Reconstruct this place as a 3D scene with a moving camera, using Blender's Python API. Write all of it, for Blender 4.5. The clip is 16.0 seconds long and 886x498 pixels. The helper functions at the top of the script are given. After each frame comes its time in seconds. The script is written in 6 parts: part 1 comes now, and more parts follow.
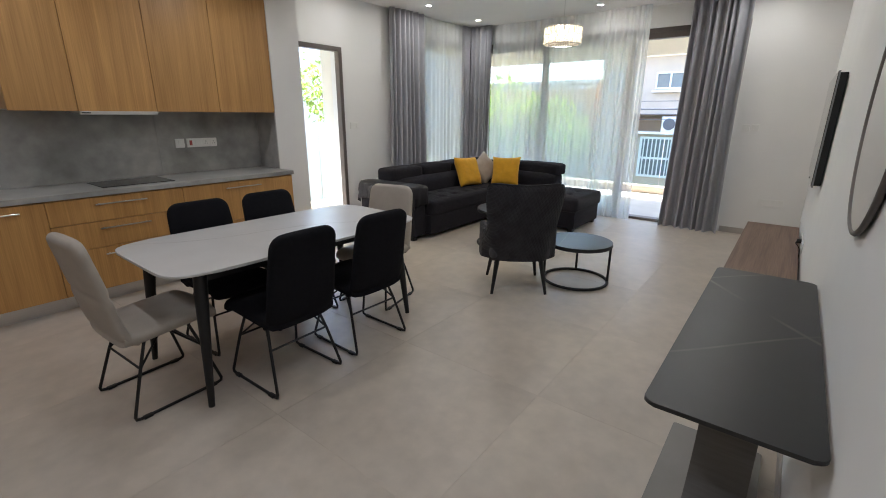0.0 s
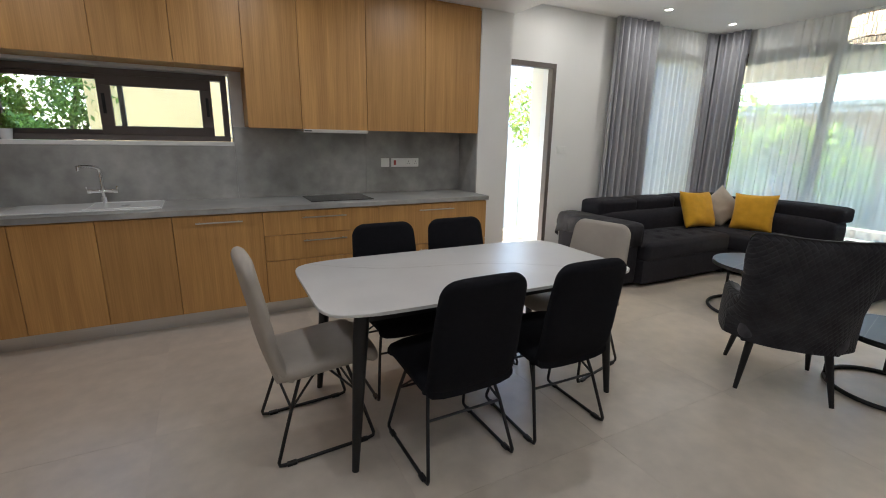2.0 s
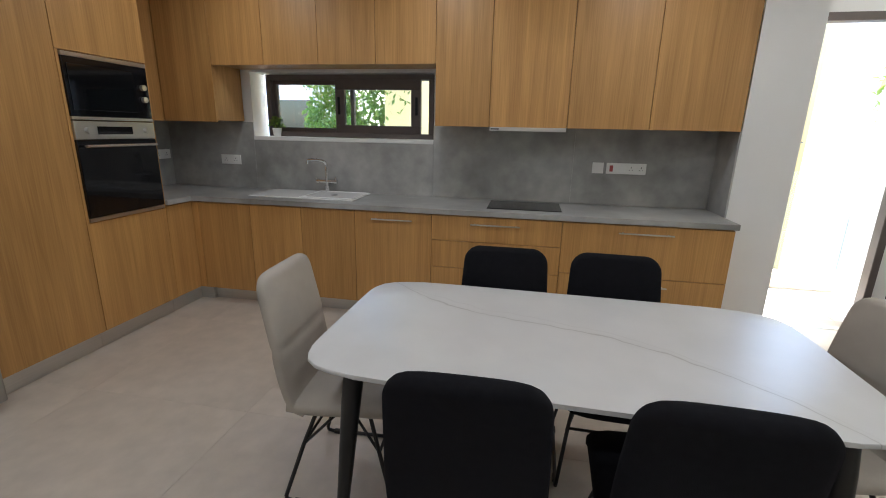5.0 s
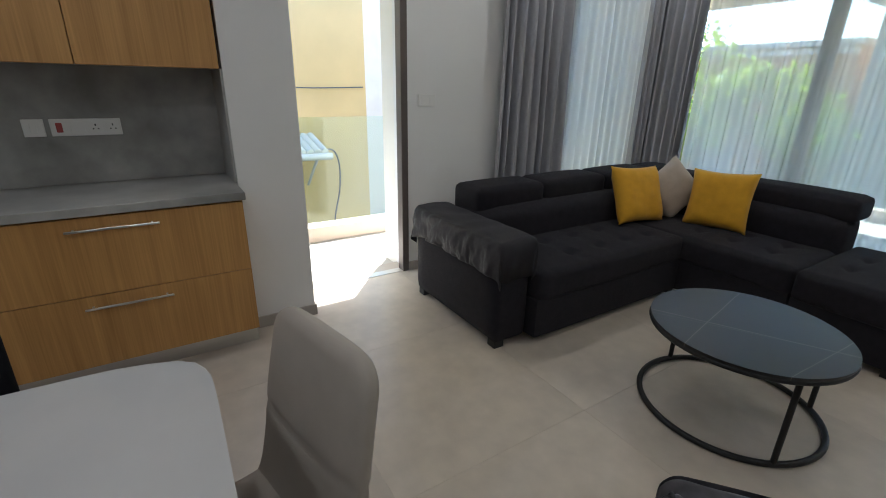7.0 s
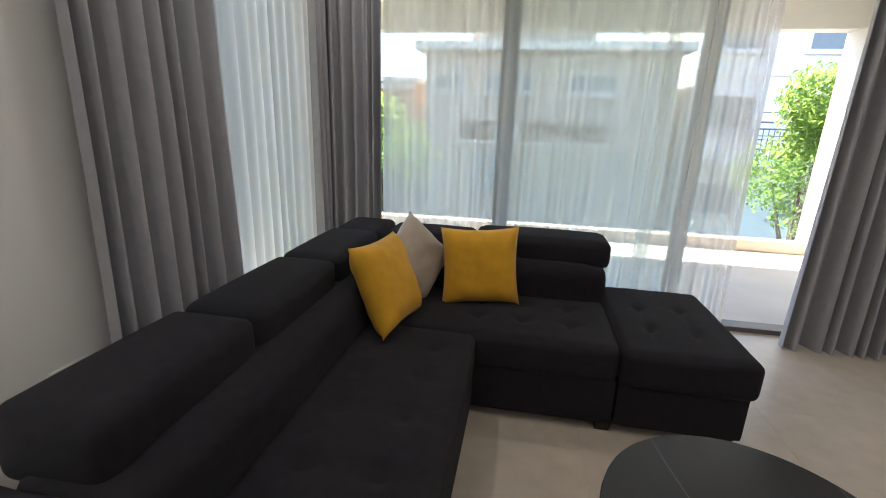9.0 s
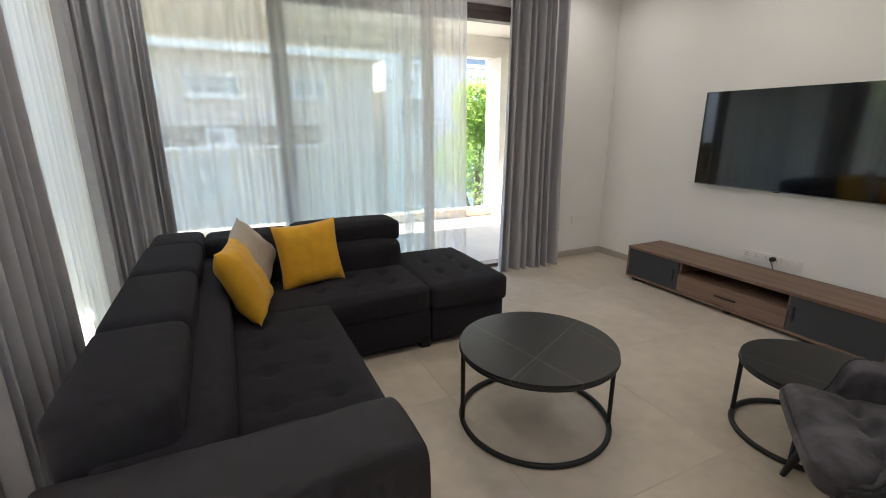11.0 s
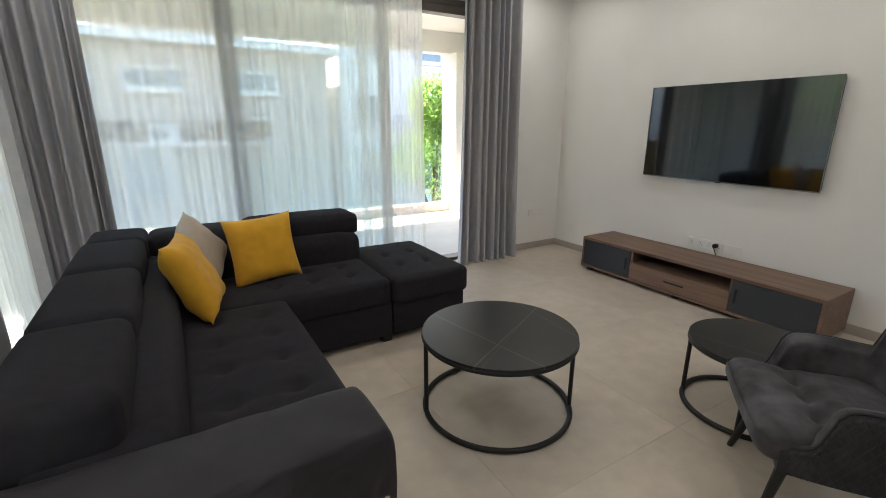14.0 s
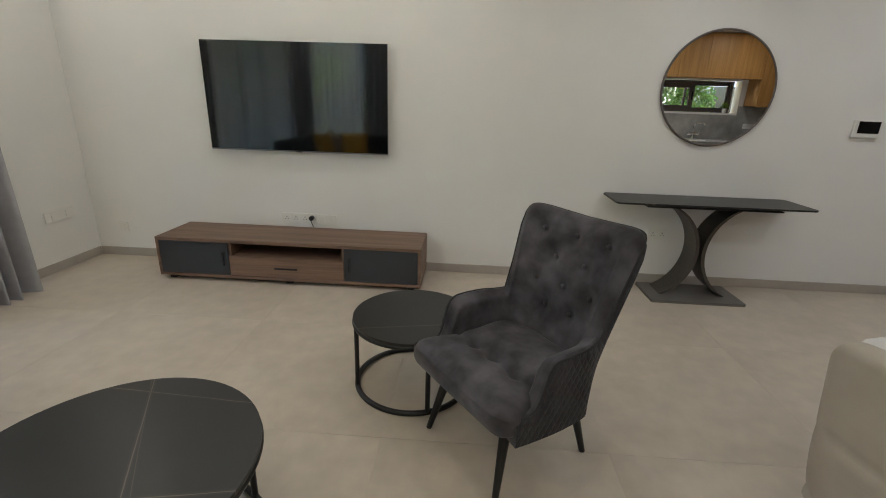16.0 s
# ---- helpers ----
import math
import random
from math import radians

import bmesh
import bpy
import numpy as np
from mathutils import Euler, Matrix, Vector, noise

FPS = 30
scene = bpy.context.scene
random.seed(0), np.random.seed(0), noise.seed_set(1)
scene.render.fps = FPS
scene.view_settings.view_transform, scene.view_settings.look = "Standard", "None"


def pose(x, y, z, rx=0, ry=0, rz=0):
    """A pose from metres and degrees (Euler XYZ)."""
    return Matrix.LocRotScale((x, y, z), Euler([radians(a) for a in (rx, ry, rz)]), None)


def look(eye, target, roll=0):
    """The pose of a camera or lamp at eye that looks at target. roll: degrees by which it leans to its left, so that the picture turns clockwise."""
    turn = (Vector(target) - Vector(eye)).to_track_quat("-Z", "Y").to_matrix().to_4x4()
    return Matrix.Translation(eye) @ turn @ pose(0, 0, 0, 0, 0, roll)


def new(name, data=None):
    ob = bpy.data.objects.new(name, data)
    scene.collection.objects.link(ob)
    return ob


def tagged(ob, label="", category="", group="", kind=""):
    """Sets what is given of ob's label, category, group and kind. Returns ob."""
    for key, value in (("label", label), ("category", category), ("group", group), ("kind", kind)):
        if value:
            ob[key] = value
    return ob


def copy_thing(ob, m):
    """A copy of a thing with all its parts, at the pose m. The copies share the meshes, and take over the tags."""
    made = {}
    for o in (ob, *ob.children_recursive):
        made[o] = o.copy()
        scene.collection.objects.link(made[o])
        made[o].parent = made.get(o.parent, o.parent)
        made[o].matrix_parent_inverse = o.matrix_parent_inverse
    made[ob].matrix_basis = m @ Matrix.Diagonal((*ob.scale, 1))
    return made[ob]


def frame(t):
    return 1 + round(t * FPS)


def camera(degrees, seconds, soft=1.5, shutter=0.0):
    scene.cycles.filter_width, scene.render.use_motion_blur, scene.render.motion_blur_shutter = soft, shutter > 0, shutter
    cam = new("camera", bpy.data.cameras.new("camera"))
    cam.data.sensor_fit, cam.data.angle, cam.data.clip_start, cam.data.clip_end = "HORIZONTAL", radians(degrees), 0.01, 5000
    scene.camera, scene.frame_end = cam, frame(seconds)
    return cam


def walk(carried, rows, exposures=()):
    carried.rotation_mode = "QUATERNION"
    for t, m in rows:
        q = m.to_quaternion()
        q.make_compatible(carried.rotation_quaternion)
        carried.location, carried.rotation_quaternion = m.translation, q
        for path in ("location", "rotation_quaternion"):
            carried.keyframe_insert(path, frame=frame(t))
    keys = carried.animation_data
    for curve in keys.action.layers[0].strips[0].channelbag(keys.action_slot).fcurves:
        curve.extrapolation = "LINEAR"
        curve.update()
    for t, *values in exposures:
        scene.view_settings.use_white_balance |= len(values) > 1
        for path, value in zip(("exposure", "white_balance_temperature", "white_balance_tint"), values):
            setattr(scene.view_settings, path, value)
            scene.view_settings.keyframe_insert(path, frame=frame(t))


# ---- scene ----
cam = camera(89.55, 16.0, soft=1.0)
PATH = [
    (0, (0.085, 0.225, 1.508), (-1.085, 1.741, 0.930), 0.4),
    (0.5, (-0.028, 0.292, 1.516), (-1.188, 1.816, 0.937), 0.4),
    (1, (-0.165, 0.394, 1.522), (-1.375, 1.895, 0.989), 0.8),
    (1.5, (-0.329, 0.503, 1.459), (-1.793, 1.778, 0.978), 0.9),
    (2, (-0.459, 0.630, 1.446), (-2.179, 1.534, 0.971), 1.0),
    (2.5, (-0.526, 0.729, 1.467), (-2.409, 1.181, 0.967), 1.2),
    (3, (-0.554, 0.867, 1.477), (-2.485, 0.862, 0.954), 1.6),
    (3.2, (-0.555, 0.931, 1.496), (-2.476, 0.774, 0.962), 1.4),
    (5.3, (-1.039, 1.769, 1.475), (-2.939, 1.413, 0.961), 1.2),
    (5.5, (-1.103, 1.825, 1.409), (-3.027, 1.619, 0.906), 1.0),
    (6, (-1.303, 2.078, 1.400), (-3.208, 2.293, 0.827), 0.3),
    (6.5, (-1.475, 2.406, 1.398), (-3.258, 3.047, 0.759), 0.5),
    (7, (-1.699, 2.721, 1.448), (-3.284, 3.732, 0.765), 1.1),
    (7.5, (-2.012, 2.998, 1.473), (-3.340, 4.326, 0.785), 1.9),
    (8, (-2.324, 3.357, 1.470), (-3.434, 4.890, 0.823), 1.8),
    (8.5, (-2.760, 3.560, 1.475), (-3.523, 5.321, 0.915), 1.8),
    (9, (-3.173, 3.822, 1.464), (-3.504, 5.717, 0.918), 1.9),
    (9.5, (-3.477, 3.831, 1.428), (-3.320, 5.760, 0.925), 1.0),
    (10, (-3.683, 3.690, 1.417), (-3.167, 5.555, 0.914), 1.0),
    (10.2, (-3.703, 3.582, 1.433), (-3.085, 5.412, 0.914), 0.3),
    (12.3, (-4.032, 2.864, 1.599), (-3.095, 4.556, 1.088), 0.4),
    (12.5, (-4.029, 2.855, 1.595), (-3.089, 4.544, 1.083), 0.2),
    (13, (-3.983, 2.918, 1.558), (-3.029, 4.598, 1.040), 0.4),
    (13.5, (-3.934, 3.032, 1.521), (-2.969, 4.703, 0.998), 0.3),
    (14, (-3.837, 3.205, 1.474), (-2.841, 4.855, 0.938), 0.2),
    (14.5, (-3.762, 3.434, 1.441), (-2.585, 4.941, 0.855), 0.5),
    (15, (-3.678, 3.685, 1.431), (-2.207, 4.889, 0.809), 1.1),
    (15.5, (-3.519, 3.835, 1.394), (-1.786, 4.615, 0.771), 1.1),
    (16, (-3.409, 3.918, 1.417), (-1.511, 4.019, 0.794), 1.9),
]
EXPOSURES = [(0.0, 3.29, 6100, 12), (1.0, 3.29, 6080, 12), (2.0, 3.34, 6120, 11), (3.0, 3.56, 6400, 9), (5.5, 3.57, 5820, 10), (6.0, 3.14, 5650, 9), (6.5, 2.84, 5750, 8),
             (7.0, 2.72, 5850, 9), (8.0, 2.28, 6120, 11), (9.0, 2.93, 6400, 13), (10.0, 3.14, 6480, 13), (12.5, 3.23, 6380, 11), (14.5, 3.18, 6320, 10), (15.5, 3.06, 6300, 9), (16.0, 3.27, 6520, 8)]
walk(cam, [(t, look(eye, target, roll)) for t, eye, target, roll in PATH], EXPOSURES)

# ---- world, sun, exposure ----
world = bpy.data.worlds.new("sky")
scene.world = world
world.use_nodes = True
wn = world.node_tree.nodes
sky = wn.new("ShaderNodeTexSky")
sky.sky_type = "NISHITA"
sky.sun_disc = False
SUN_EL, SUN_AZ = radians(60), radians(-50)
sky.sun_elevation, sky.sun_rotation = SUN_EL, SUN_AZ
wn["Background"].inputs["Strength"].default_value = 0.125
world.node_tree.links.new(sky.outputs["Color"], wn["Background"].inputs["Color"])
sun_data = bpy.data.lights.new("sun", "SUN")
sun_data.energy, sun_data.angle, sun_data.color = 4.0, radians(0.5), (1.0, 0.96, 0.90)
sun = new("sun", sun_data)
sun_dir = Vector((math.sin(SUN_AZ) * math.cos(SUN_EL), math.cos(SUN_AZ) * math.cos(SUN_EL), math.sin(SUN_EL)))
sun.matrix_world = look((0, 0, 12), Vector((0, 0, 12)) - sun_dir)


def downlight_or_fill_lamp(x, y, z, watts=0.46, color=(1.0, 0.965, 0.88)):
    """The light of one recessed downlight, seen or added as fill: a small disc that shines down."""
    d = bpy.data.lights.new("downlight_or_fill_lamp", "AREA")
    d.shape, d.size, d.energy, d.color = "DISK", 0.07, watts, color
    new("downlight_or_fill_lamp", d).matrix_world = pose(x, y, z)


# Only the first three are seen; the other five are added as fill.
SEEN_AND_FILL_SPOTS = [(-4.20, 5.42), (-4.21, 6.65), (-2.32, 6.72), (-0.45, 6.70), (-0.45, 5.42), (-4.2, 4.2), (-0.45, 4.2), (-2.32, 4.2)]
# Kitchen ceiling is out of view: this whole downlight grid is added fill.
KITCHEN_FILL_SPOTS = [(-3.75, 2.4), (-3.75, 1.0), (-3.75, -0.4), (-2.2, 2.4), (-2.2, 1.0), (-2.2, -0.4), (-0.6, 2.4), (-0.6, 1.0), (-0.6, -0.4)]
for x, y in SEEN_AND_FILL_SPOTS:
    downlight_or_fill_lamp(x, y, 2.92 - 0.006)
for x, y in KITCHEN_FILL_SPOTS:
    downlight_or_fill_lamp(x, y, 2.66 - 0.006, 0.37, (0.95, 0.97, 1.0))
pendant = bpy.data.lights.new("pendant_light", "POINT")
pendant.energy, pendant.shadow_soft_size, pendant.color = 0.7, 0.10, (1.0, 0.84, 0.62)
new("pendant_light", pendant).location = (-2.24, 5.43, 2.36)


# ---- materials ----
def mat(name, color, rough=0.6, metal=0.0, vary=0.06, scale=6.0, bump=0.0, bump_scale=80.0, sheen=0.0, coat=0.0,
        stretch=(1, 1, 1), big=0.0, big_scale=1.2, spec=0.5, rough_vary=0.0):
    """A painted, woven or moulded surface: base colour with variation at two scales, and fine relief."""
    m = bpy.data.materials.new(name)
    m.use_nodes = True
    nt = m.node_tree
    b = nt.nodes["Principled BSDF"]
    b.inputs["Roughness"].default_value, b.inputs["Metallic"].default_value = rough, metal
    b.inputs["Sheen Weight"].default_value, b.inputs["Coat Weight"].default_value = sheen, coat
    b.inputs["Specular IOR Level"].default_value = spec
    tc = nt.nodes.new("ShaderNodeTexCoord")
    mp = nt.nodes.new("ShaderNodeMapping")
    mp.inputs["Scale"].default_value = stretch
    nt.links.new(tc.outputs["Object"], mp.inputs["Vector"])

    def noise_node(sc, detail=4.0):
        n = nt.nodes.new("ShaderNodeTexNoise")
        n.inputs["Scale"].default_value, n.inputs["Detail"].default_value = sc, detail
        nt.links.new(mp.outputs["Vector"], n.inputs["Vector"])
        return n
    n1 = noise_node(scale)
    ramp = nt.nodes.new("ShaderNodeMapRange")
    ramp.inputs["From Min"].default_value, ramp.inputs["From Max"].default_value = 0.3, 0.7
    ramp.inputs["To Min"].default_value, ramp.inputs["To Max"].default_value = 1 - vary, 1 + vary
    nt.links.new(n1.outputs["Fac"], ramp.inputs["Value"])
    last = ramp.outputs["Result"]
    if big:
        n2 = noise_node(big_scale, 5.0)
        r2 = nt.nodes.new("ShaderNodeMapRange")
        r2.inputs["From Min"].default_value, r2.inputs["From Max"].default_value = 0.3, 0.7
        r2.inputs["To Min"].default_value, r2.inputs["To Max"].default_value = 1 - big, 1 + big
        nt.links.new(n2.outputs["Fac"], r2.inputs["Value"])
        mul = nt.nodes.new("ShaderNodeMath")
        mul.operation = "MULTIPLY"
        nt.links.new(last, mul.inputs[0])
        nt.links.new(r2.outputs["Result"], mul.inputs[1])
        last = mul.outputs[0]
    mix = nt.nodes.new("ShaderNodeVectorMath")
    mix.operation = "SCALE"
    mix.inputs[0].default_value = color
    nt.links.new(last, mix.inputs["Scale"])
    nt.links.new(mix.outputs["Vector"], b.inputs["Base Color"])
    if rough_vary:
        r3 = nt.nodes.new("ShaderNodeMapRange")
        r3.inputs["To Min"].default_value, r3.inputs["To Max"].default_value = rough - rough_vary, rough + rough_vary
        nt.links.new(n1.outputs["Fac"], r3.inputs["Value"])
        nt.links.new(r3.outputs["Result"], b.inputs["Roughness"])
    if bump:
        n3 = noise_node(bump_scale, 3.0)
        bp = nt.nodes.new("ShaderNodeBump")
        bp.inputs["Strength"].default_value, bp.inputs["Distance"].default_value = bump, 0.004
        nt.links.new(n3.outputs["Fac"], bp.inputs["Height"])
        nt.links.new(bp.outputs["Normal"], b.inputs["Normal"])
    return m


def bsdf(m):
    return m.node_tree.nodes["Principled BSDF"]


def wood(name, c1, c2, grain_axis="Z", rough=0.45, contrast=1.0, per_object=0.08):
    """Straight-grained veneer: long fibres along one axis, a slow flame figure, and a shade of its own for each panel."""
    m = bpy.data.materials.new(name)
    m.use_nodes = True
    nt = m.node_tree
    b = nt.nodes["Principled BSDF"]
    b.inputs["Roughness"].default_value = rough
    tc = nt.nodes.new("ShaderNodeTexCoord")
    info = nt.nodes.new("ShaderNodeObjectInfo")
    add = nt.nodes.new("ShaderNodeVectorMath")
    add.operation = "MULTIPLY_ADD"
    add.inputs[1].default_value = (7.3, 5.1, 3.7)
    comb = nt.nodes.new("ShaderNodeCombineXYZ")
    for i in range(3):
        nt.links.new(info.outputs["Random"], comb.inputs[i])
    nt.links.new(comb.outputs["Vector"], add.inputs[0])
    nt.links.new(tc.outputs["Object"], add.inputs[2])
    def layer(sc, along, detail, dist):
        mp = nt.nodes.new("ShaderNodeMapping")
        s = [sc, sc, sc]
        s["XYZ".index(grain_axis)] = along
        mp.inputs["Scale"].default_value = s
        nt.links.new(add.outputs["Vector"], mp.inputs["Vector"])
        n = nt.nodes.new("ShaderNodeTexNoise")
        n.inputs["Scale"].default_value, n.inputs["Detail"].default_value, n.inputs["Distortion"].default_value = 1.0, detail, dist
        nt.links.new(mp.outputs["Vector"], n.inputs["Vector"])
        return n
    fine, mid = layer(130.0, 3.0, 3.0, 0.2), layer(14.0, 0.6, 4.0, 0.8)
    mixf = nt.nodes.new("ShaderNodeMath")
    mixf.operation = "MULTIPLY_ADD"
    mixf.inputs[1].default_value = 0.45
    nt.links.new(fine.outputs["Fac"], mixf.inputs[0])
    half = nt.nodes.new("ShaderNodeMath")
    half.operation = "MULTIPLY"
    half.inputs[1].default_value = 0.55
    nt.links.new(mid.outputs["Fac"], half.inputs[0])
    nt.links.new(half.outputs[0], mixf.inputs[2])
    ramp = nt.nodes.new("ShaderNodeValToRGB")
    ramp.color_ramp.elements[0].position, ramp.color_ramp.elements[1].position = 0.5 - 0.16 / contrast, 0.5 + 0.16 / contrast
    ramp.color_ramp.elements[0].color, ramp.color_ramp.elements[1].color = (*c1, 1), (*c2, 1)
    nt.links.new(mixf.outputs[0], ramp.inputs["Fac"])
    r = nt.nodes.new("ShaderNodeMapRange")
    r.inputs["To Min"].default_value, r.inputs["To Max"].default_value = 1 - per_object, 1 + per_object
    nt.links.new(info.outputs["Random"], r.inputs["Value"])
    sc = nt.nodes.new("ShaderNodeVectorMath")
    sc.operation = "SCALE"
    nt.links.new(ramp.outputs["Color"], sc.inputs[0])
    nt.links.new(r.outputs["Result"], sc.inputs["Scale"])
    nt.links.new(sc.outputs["Vector"], b.inputs["Base Color"])
    bp = nt.nodes.new("ShaderNodeBump")
    bp.inputs["Strength"].default_value, bp.inputs["Distance"].default_value = 0.12, 0.001
    nt.links.new(fine.outputs["Fac"], bp.inputs["Height"])
    nt.links.new(bp.outputs["Normal"], b.inputs["Normal"])
    return m


def veined(name, base, vein, rough, vein_scale=1.1, width=0.012, cloud=0.04, strength=1.0, turn=0.6):
    """Sintered stone: a clouded ground crossed by a few thin wandering veins."""
    m = mat(name, base, rough, vary=cloud, scale=5.0, big=cloud, big_scale=1.5)
    nt = m.node_tree
    b = bsdf(m)
    src = b.inputs["Base Color"].links[0].from_socket
    tc = nt.nodes.new("ShaderNodeTexCoord")
    total = None
    for k, (rot, sc) in enumerate(((turn, vein_scale), (turn + 1.7, vein_scale * 0.8))):
        mp = nt.nodes.new("ShaderNodeMapping")
        mp.inputs["Rotation"].default_value = (0, 0, rot)
        mp.inputs["Location"].default_value = (0.37 * k + 0.21, 0.53 * k, 0)
        nt.links.new(tc.outputs["Object"], mp.inputs["Vector"])
        w = nt.nodes.new("ShaderNodeTexWave")
        w.inputs["Scale"].default_value, w.inputs["Distortion"].default_value = sc * 0.32, 3.5
        w.inputs["Detail"].default_value, w.inputs["Detail Scale"].default_value = 3.0, 0.7
        nt.links.new(mp.outputs["Vector"], w.inputs["Vector"])
        r = nt.nodes.new("ShaderNodeMapRange")
        r.inputs["From Min"].default_value, r.inputs["From Max"].default_value = 1 - width, 1.0
        nt.links.new(w.outputs["Fac"], r.inputs["Value"])
        n = nt.nodes.new("ShaderNodeTexNoise")
        n.inputs["Scale"].default_value = 2.3 + k
        nt.links.new(mp.outputs["Vector"], n.inputs["Vector"])
        r2 = nt.nodes.new("ShaderNodeMapRange")
        r2.inputs["From Min"].default_value, r2.inputs["From Max"].default_value = 0.35, 0.65
        r2.inputs["To Max"].default_value = strength
        nt.links.new(n.outputs["Fac"], r2.inputs["Value"])
        mu = nt.nodes.new("ShaderNodeMath")
        mu.operation = "MULTIPLY"
        nt.links.new(r.outputs["Result"], mu.inputs[0])
        nt.links.new(r2.outputs["Result"], mu.inputs[1])
        if total is None:
            total = mu.outputs[0]
        else:
            mx = nt.nodes.new("ShaderNodeMath")
            mx.operation = "MAXIMUM"
            nt.links.new(total, mx.inputs[0])
            nt.links.new(mu.outputs[0], mx.inputs[1])
            total = mx.outputs[0]
    mix = nt.nodes.new("ShaderNodeMix")
    mix.data_type = "RGBA"
    nt.links.new(total, mix.inputs[0])
    nt.links.new(src, mix.inputs[6])
    mix.inputs[7].default_value = (*vein, 1)
    nt.links.new(mix.outputs[2], b.inputs["Base Color"])
    return m


def lined(name, base, vein, rough, lines, cloud=0.04, wander=0.02):
    """Sintered stone with single veins: each a wandering line (across, a, b, c, d, width, strength), across = a + b * along + c * along squared + d * along cubed."""
    m = mat(name, base, rough, vary=cloud, scale=5.0, big=cloud, big_scale=1.5)
    nt = m.node_tree
    b = bsdf(m)
    src = b.inputs["Base Color"].links[0].from_socket
    tc, sep = nt.nodes.new("ShaderNodeTexCoord"), nt.nodes.new("ShaderNodeSeparateXYZ")
    nt.links.new(tc.outputs["Object"], sep.inputs[0])

    def op(kind, *vals):
        n = nt.nodes.new("ShaderNodeMath")
        n.operation = kind
        for k, v in enumerate(vals):
            if isinstance(v, (int, float)):
                n.inputs[k].default_value = v
            else:
                nt.links.new(v, n.inputs[k])
        return n.outputs[0]

    def noise_of(sc, detail):
        n = nt.nodes.new("ShaderNodeTexNoise")
        n.inputs["Scale"].default_value, n.inputs["Detail"].default_value = sc, detail
        nt.links.new(tc.outputs["Object"], n.inputs["Vector"])
        return op("SUBTRACT", n.outputs["Fac"], 0.5)
    sway = op("MULTIPLY", noise_of(4.5, 7.0), wander * 2)
    fade = noise_of(5.0, 3.0)
    total = 0.0
    for across, a, k1, k2, k3, width, strength in lines:
        u, v = (sep.outputs["X"], sep.outputs["Y"]) if across == "X" else (sep.outputs["Y"], sep.outputs["X"])
        path = op("MULTIPLY_ADD", v, op("MULTIPLY_ADD", v, op("MULTIPLY_ADD", v, k3, k2), k1), a)
        dist = op("ABSOLUTE", op("ADD", op("SUBTRACT", u, path), sway))
        wide = op("MULTIPLY_ADD", fade, width * 3, width)
        core = op("MAXIMUM", op("SUBTRACT", 1.0, op("DIVIDE", dist, op("MAXIMUM", wide, 0.0004))), 0.0)
        halo = op("MULTIPLY", op("MAXIMUM", op("SUBTRACT", 1.0, op("DIVIDE", dist, width * 5)), 0.0), 0.18)
        total = op("MAXIMUM", total, op("MULTIPLY", op("ADD", core, halo), strength))
    mix = nt.nodes.new("ShaderNodeMix")
    mix.data_type = "RGBA"
    nt.links.new(op("MINIMUM", total, 1.0), mix.inputs[0])
    nt.links.new(src, mix.inputs[6])
    mix.inputs[7].default_value = (*vein, 1)
    nt.links.new(mix.outputs[2], b.inputs["Base Color"])
    return m


def glass(name, tint=(1, 1, 1), rough=0.0):
    """Thin pane: clear with a Fresnel gloss."""
    m = bpy.data.materials.new(name)
    m.use_nodes = True
    nt = m.node_tree
    nt.nodes.clear()
    out = nt.nodes.new("ShaderNodeOutputMaterial")
    tr = nt.nodes.new("ShaderNodeBsdfTransparent")
    tr.inputs["Color"].default_value = (*tint, 1)
    gl = nt.nodes.new("ShaderNodeBsdfGlossy")
    gl.inputs["Roughness"].default_value = rough
    fr = nt.nodes.new("ShaderNodeFresnel")
    fr.inputs["IOR"].default_value = 1.45
    mx = nt.nodes.new("ShaderNodeMixShader")
    nt.links.new(fr.outputs["Fac"], mx.inputs[0])
    nt.links.new(tr.outputs[0], mx.inputs[1])
    nt.links.new(gl.outputs[0], mx.inputs[2])
    nt.links.new(mx.outputs[0], out.inputs["Surface"])
    return m


def sheer_cloth(name, color, clear=0.5):
    """Voile: part open weave, part thread that passes light through."""
    m = bpy.data.materials.new(name)
    m.use_nodes = True
    nt = m.node_tree
    nt.nodes.clear()
    out = nt.nodes.new("ShaderNodeOutputMaterial")
    tr = nt.nodes.new("ShaderNodeBsdfTransparent")
    tl = nt.nodes.new("ShaderNodeBsdfTranslucent")
    df = nt.nodes.new("ShaderNodeBsdfDiffuse")
    tl.inputs["Color"].default_value = df.inputs["Color"].default_value = (*color, 1)
    a, b2 = nt.nodes.new("ShaderNodeMixShader"), nt.nodes.new("ShaderNodeMixShader")
    a.inputs[0].default_value = 0.80
    nt.links.new(df.outputs[0], a.inputs[1])
    nt.links.new(tl.outputs[0], a.inputs[2])
    b2.inputs[0].default_value = 1 - clear
    nt.links.new(tr.outputs[0], b2.inputs[1])
    nt.links.new(a.outputs[0], b2.inputs[2])
    nt.links.new(b2.outputs[0], out.inputs["Surface"])
    return m


def glow(name, color, strength):
    m = bpy.data.materials.new(name)
    m.use_nodes = True
    b = bsdf(m)
    b.inputs["Base Color"].default_value = (*color, 1)
    b.inputs["Emission Color"].default_value = (*color, 1)
    b.inputs["Emission Strength"].default_value = strength
    return m


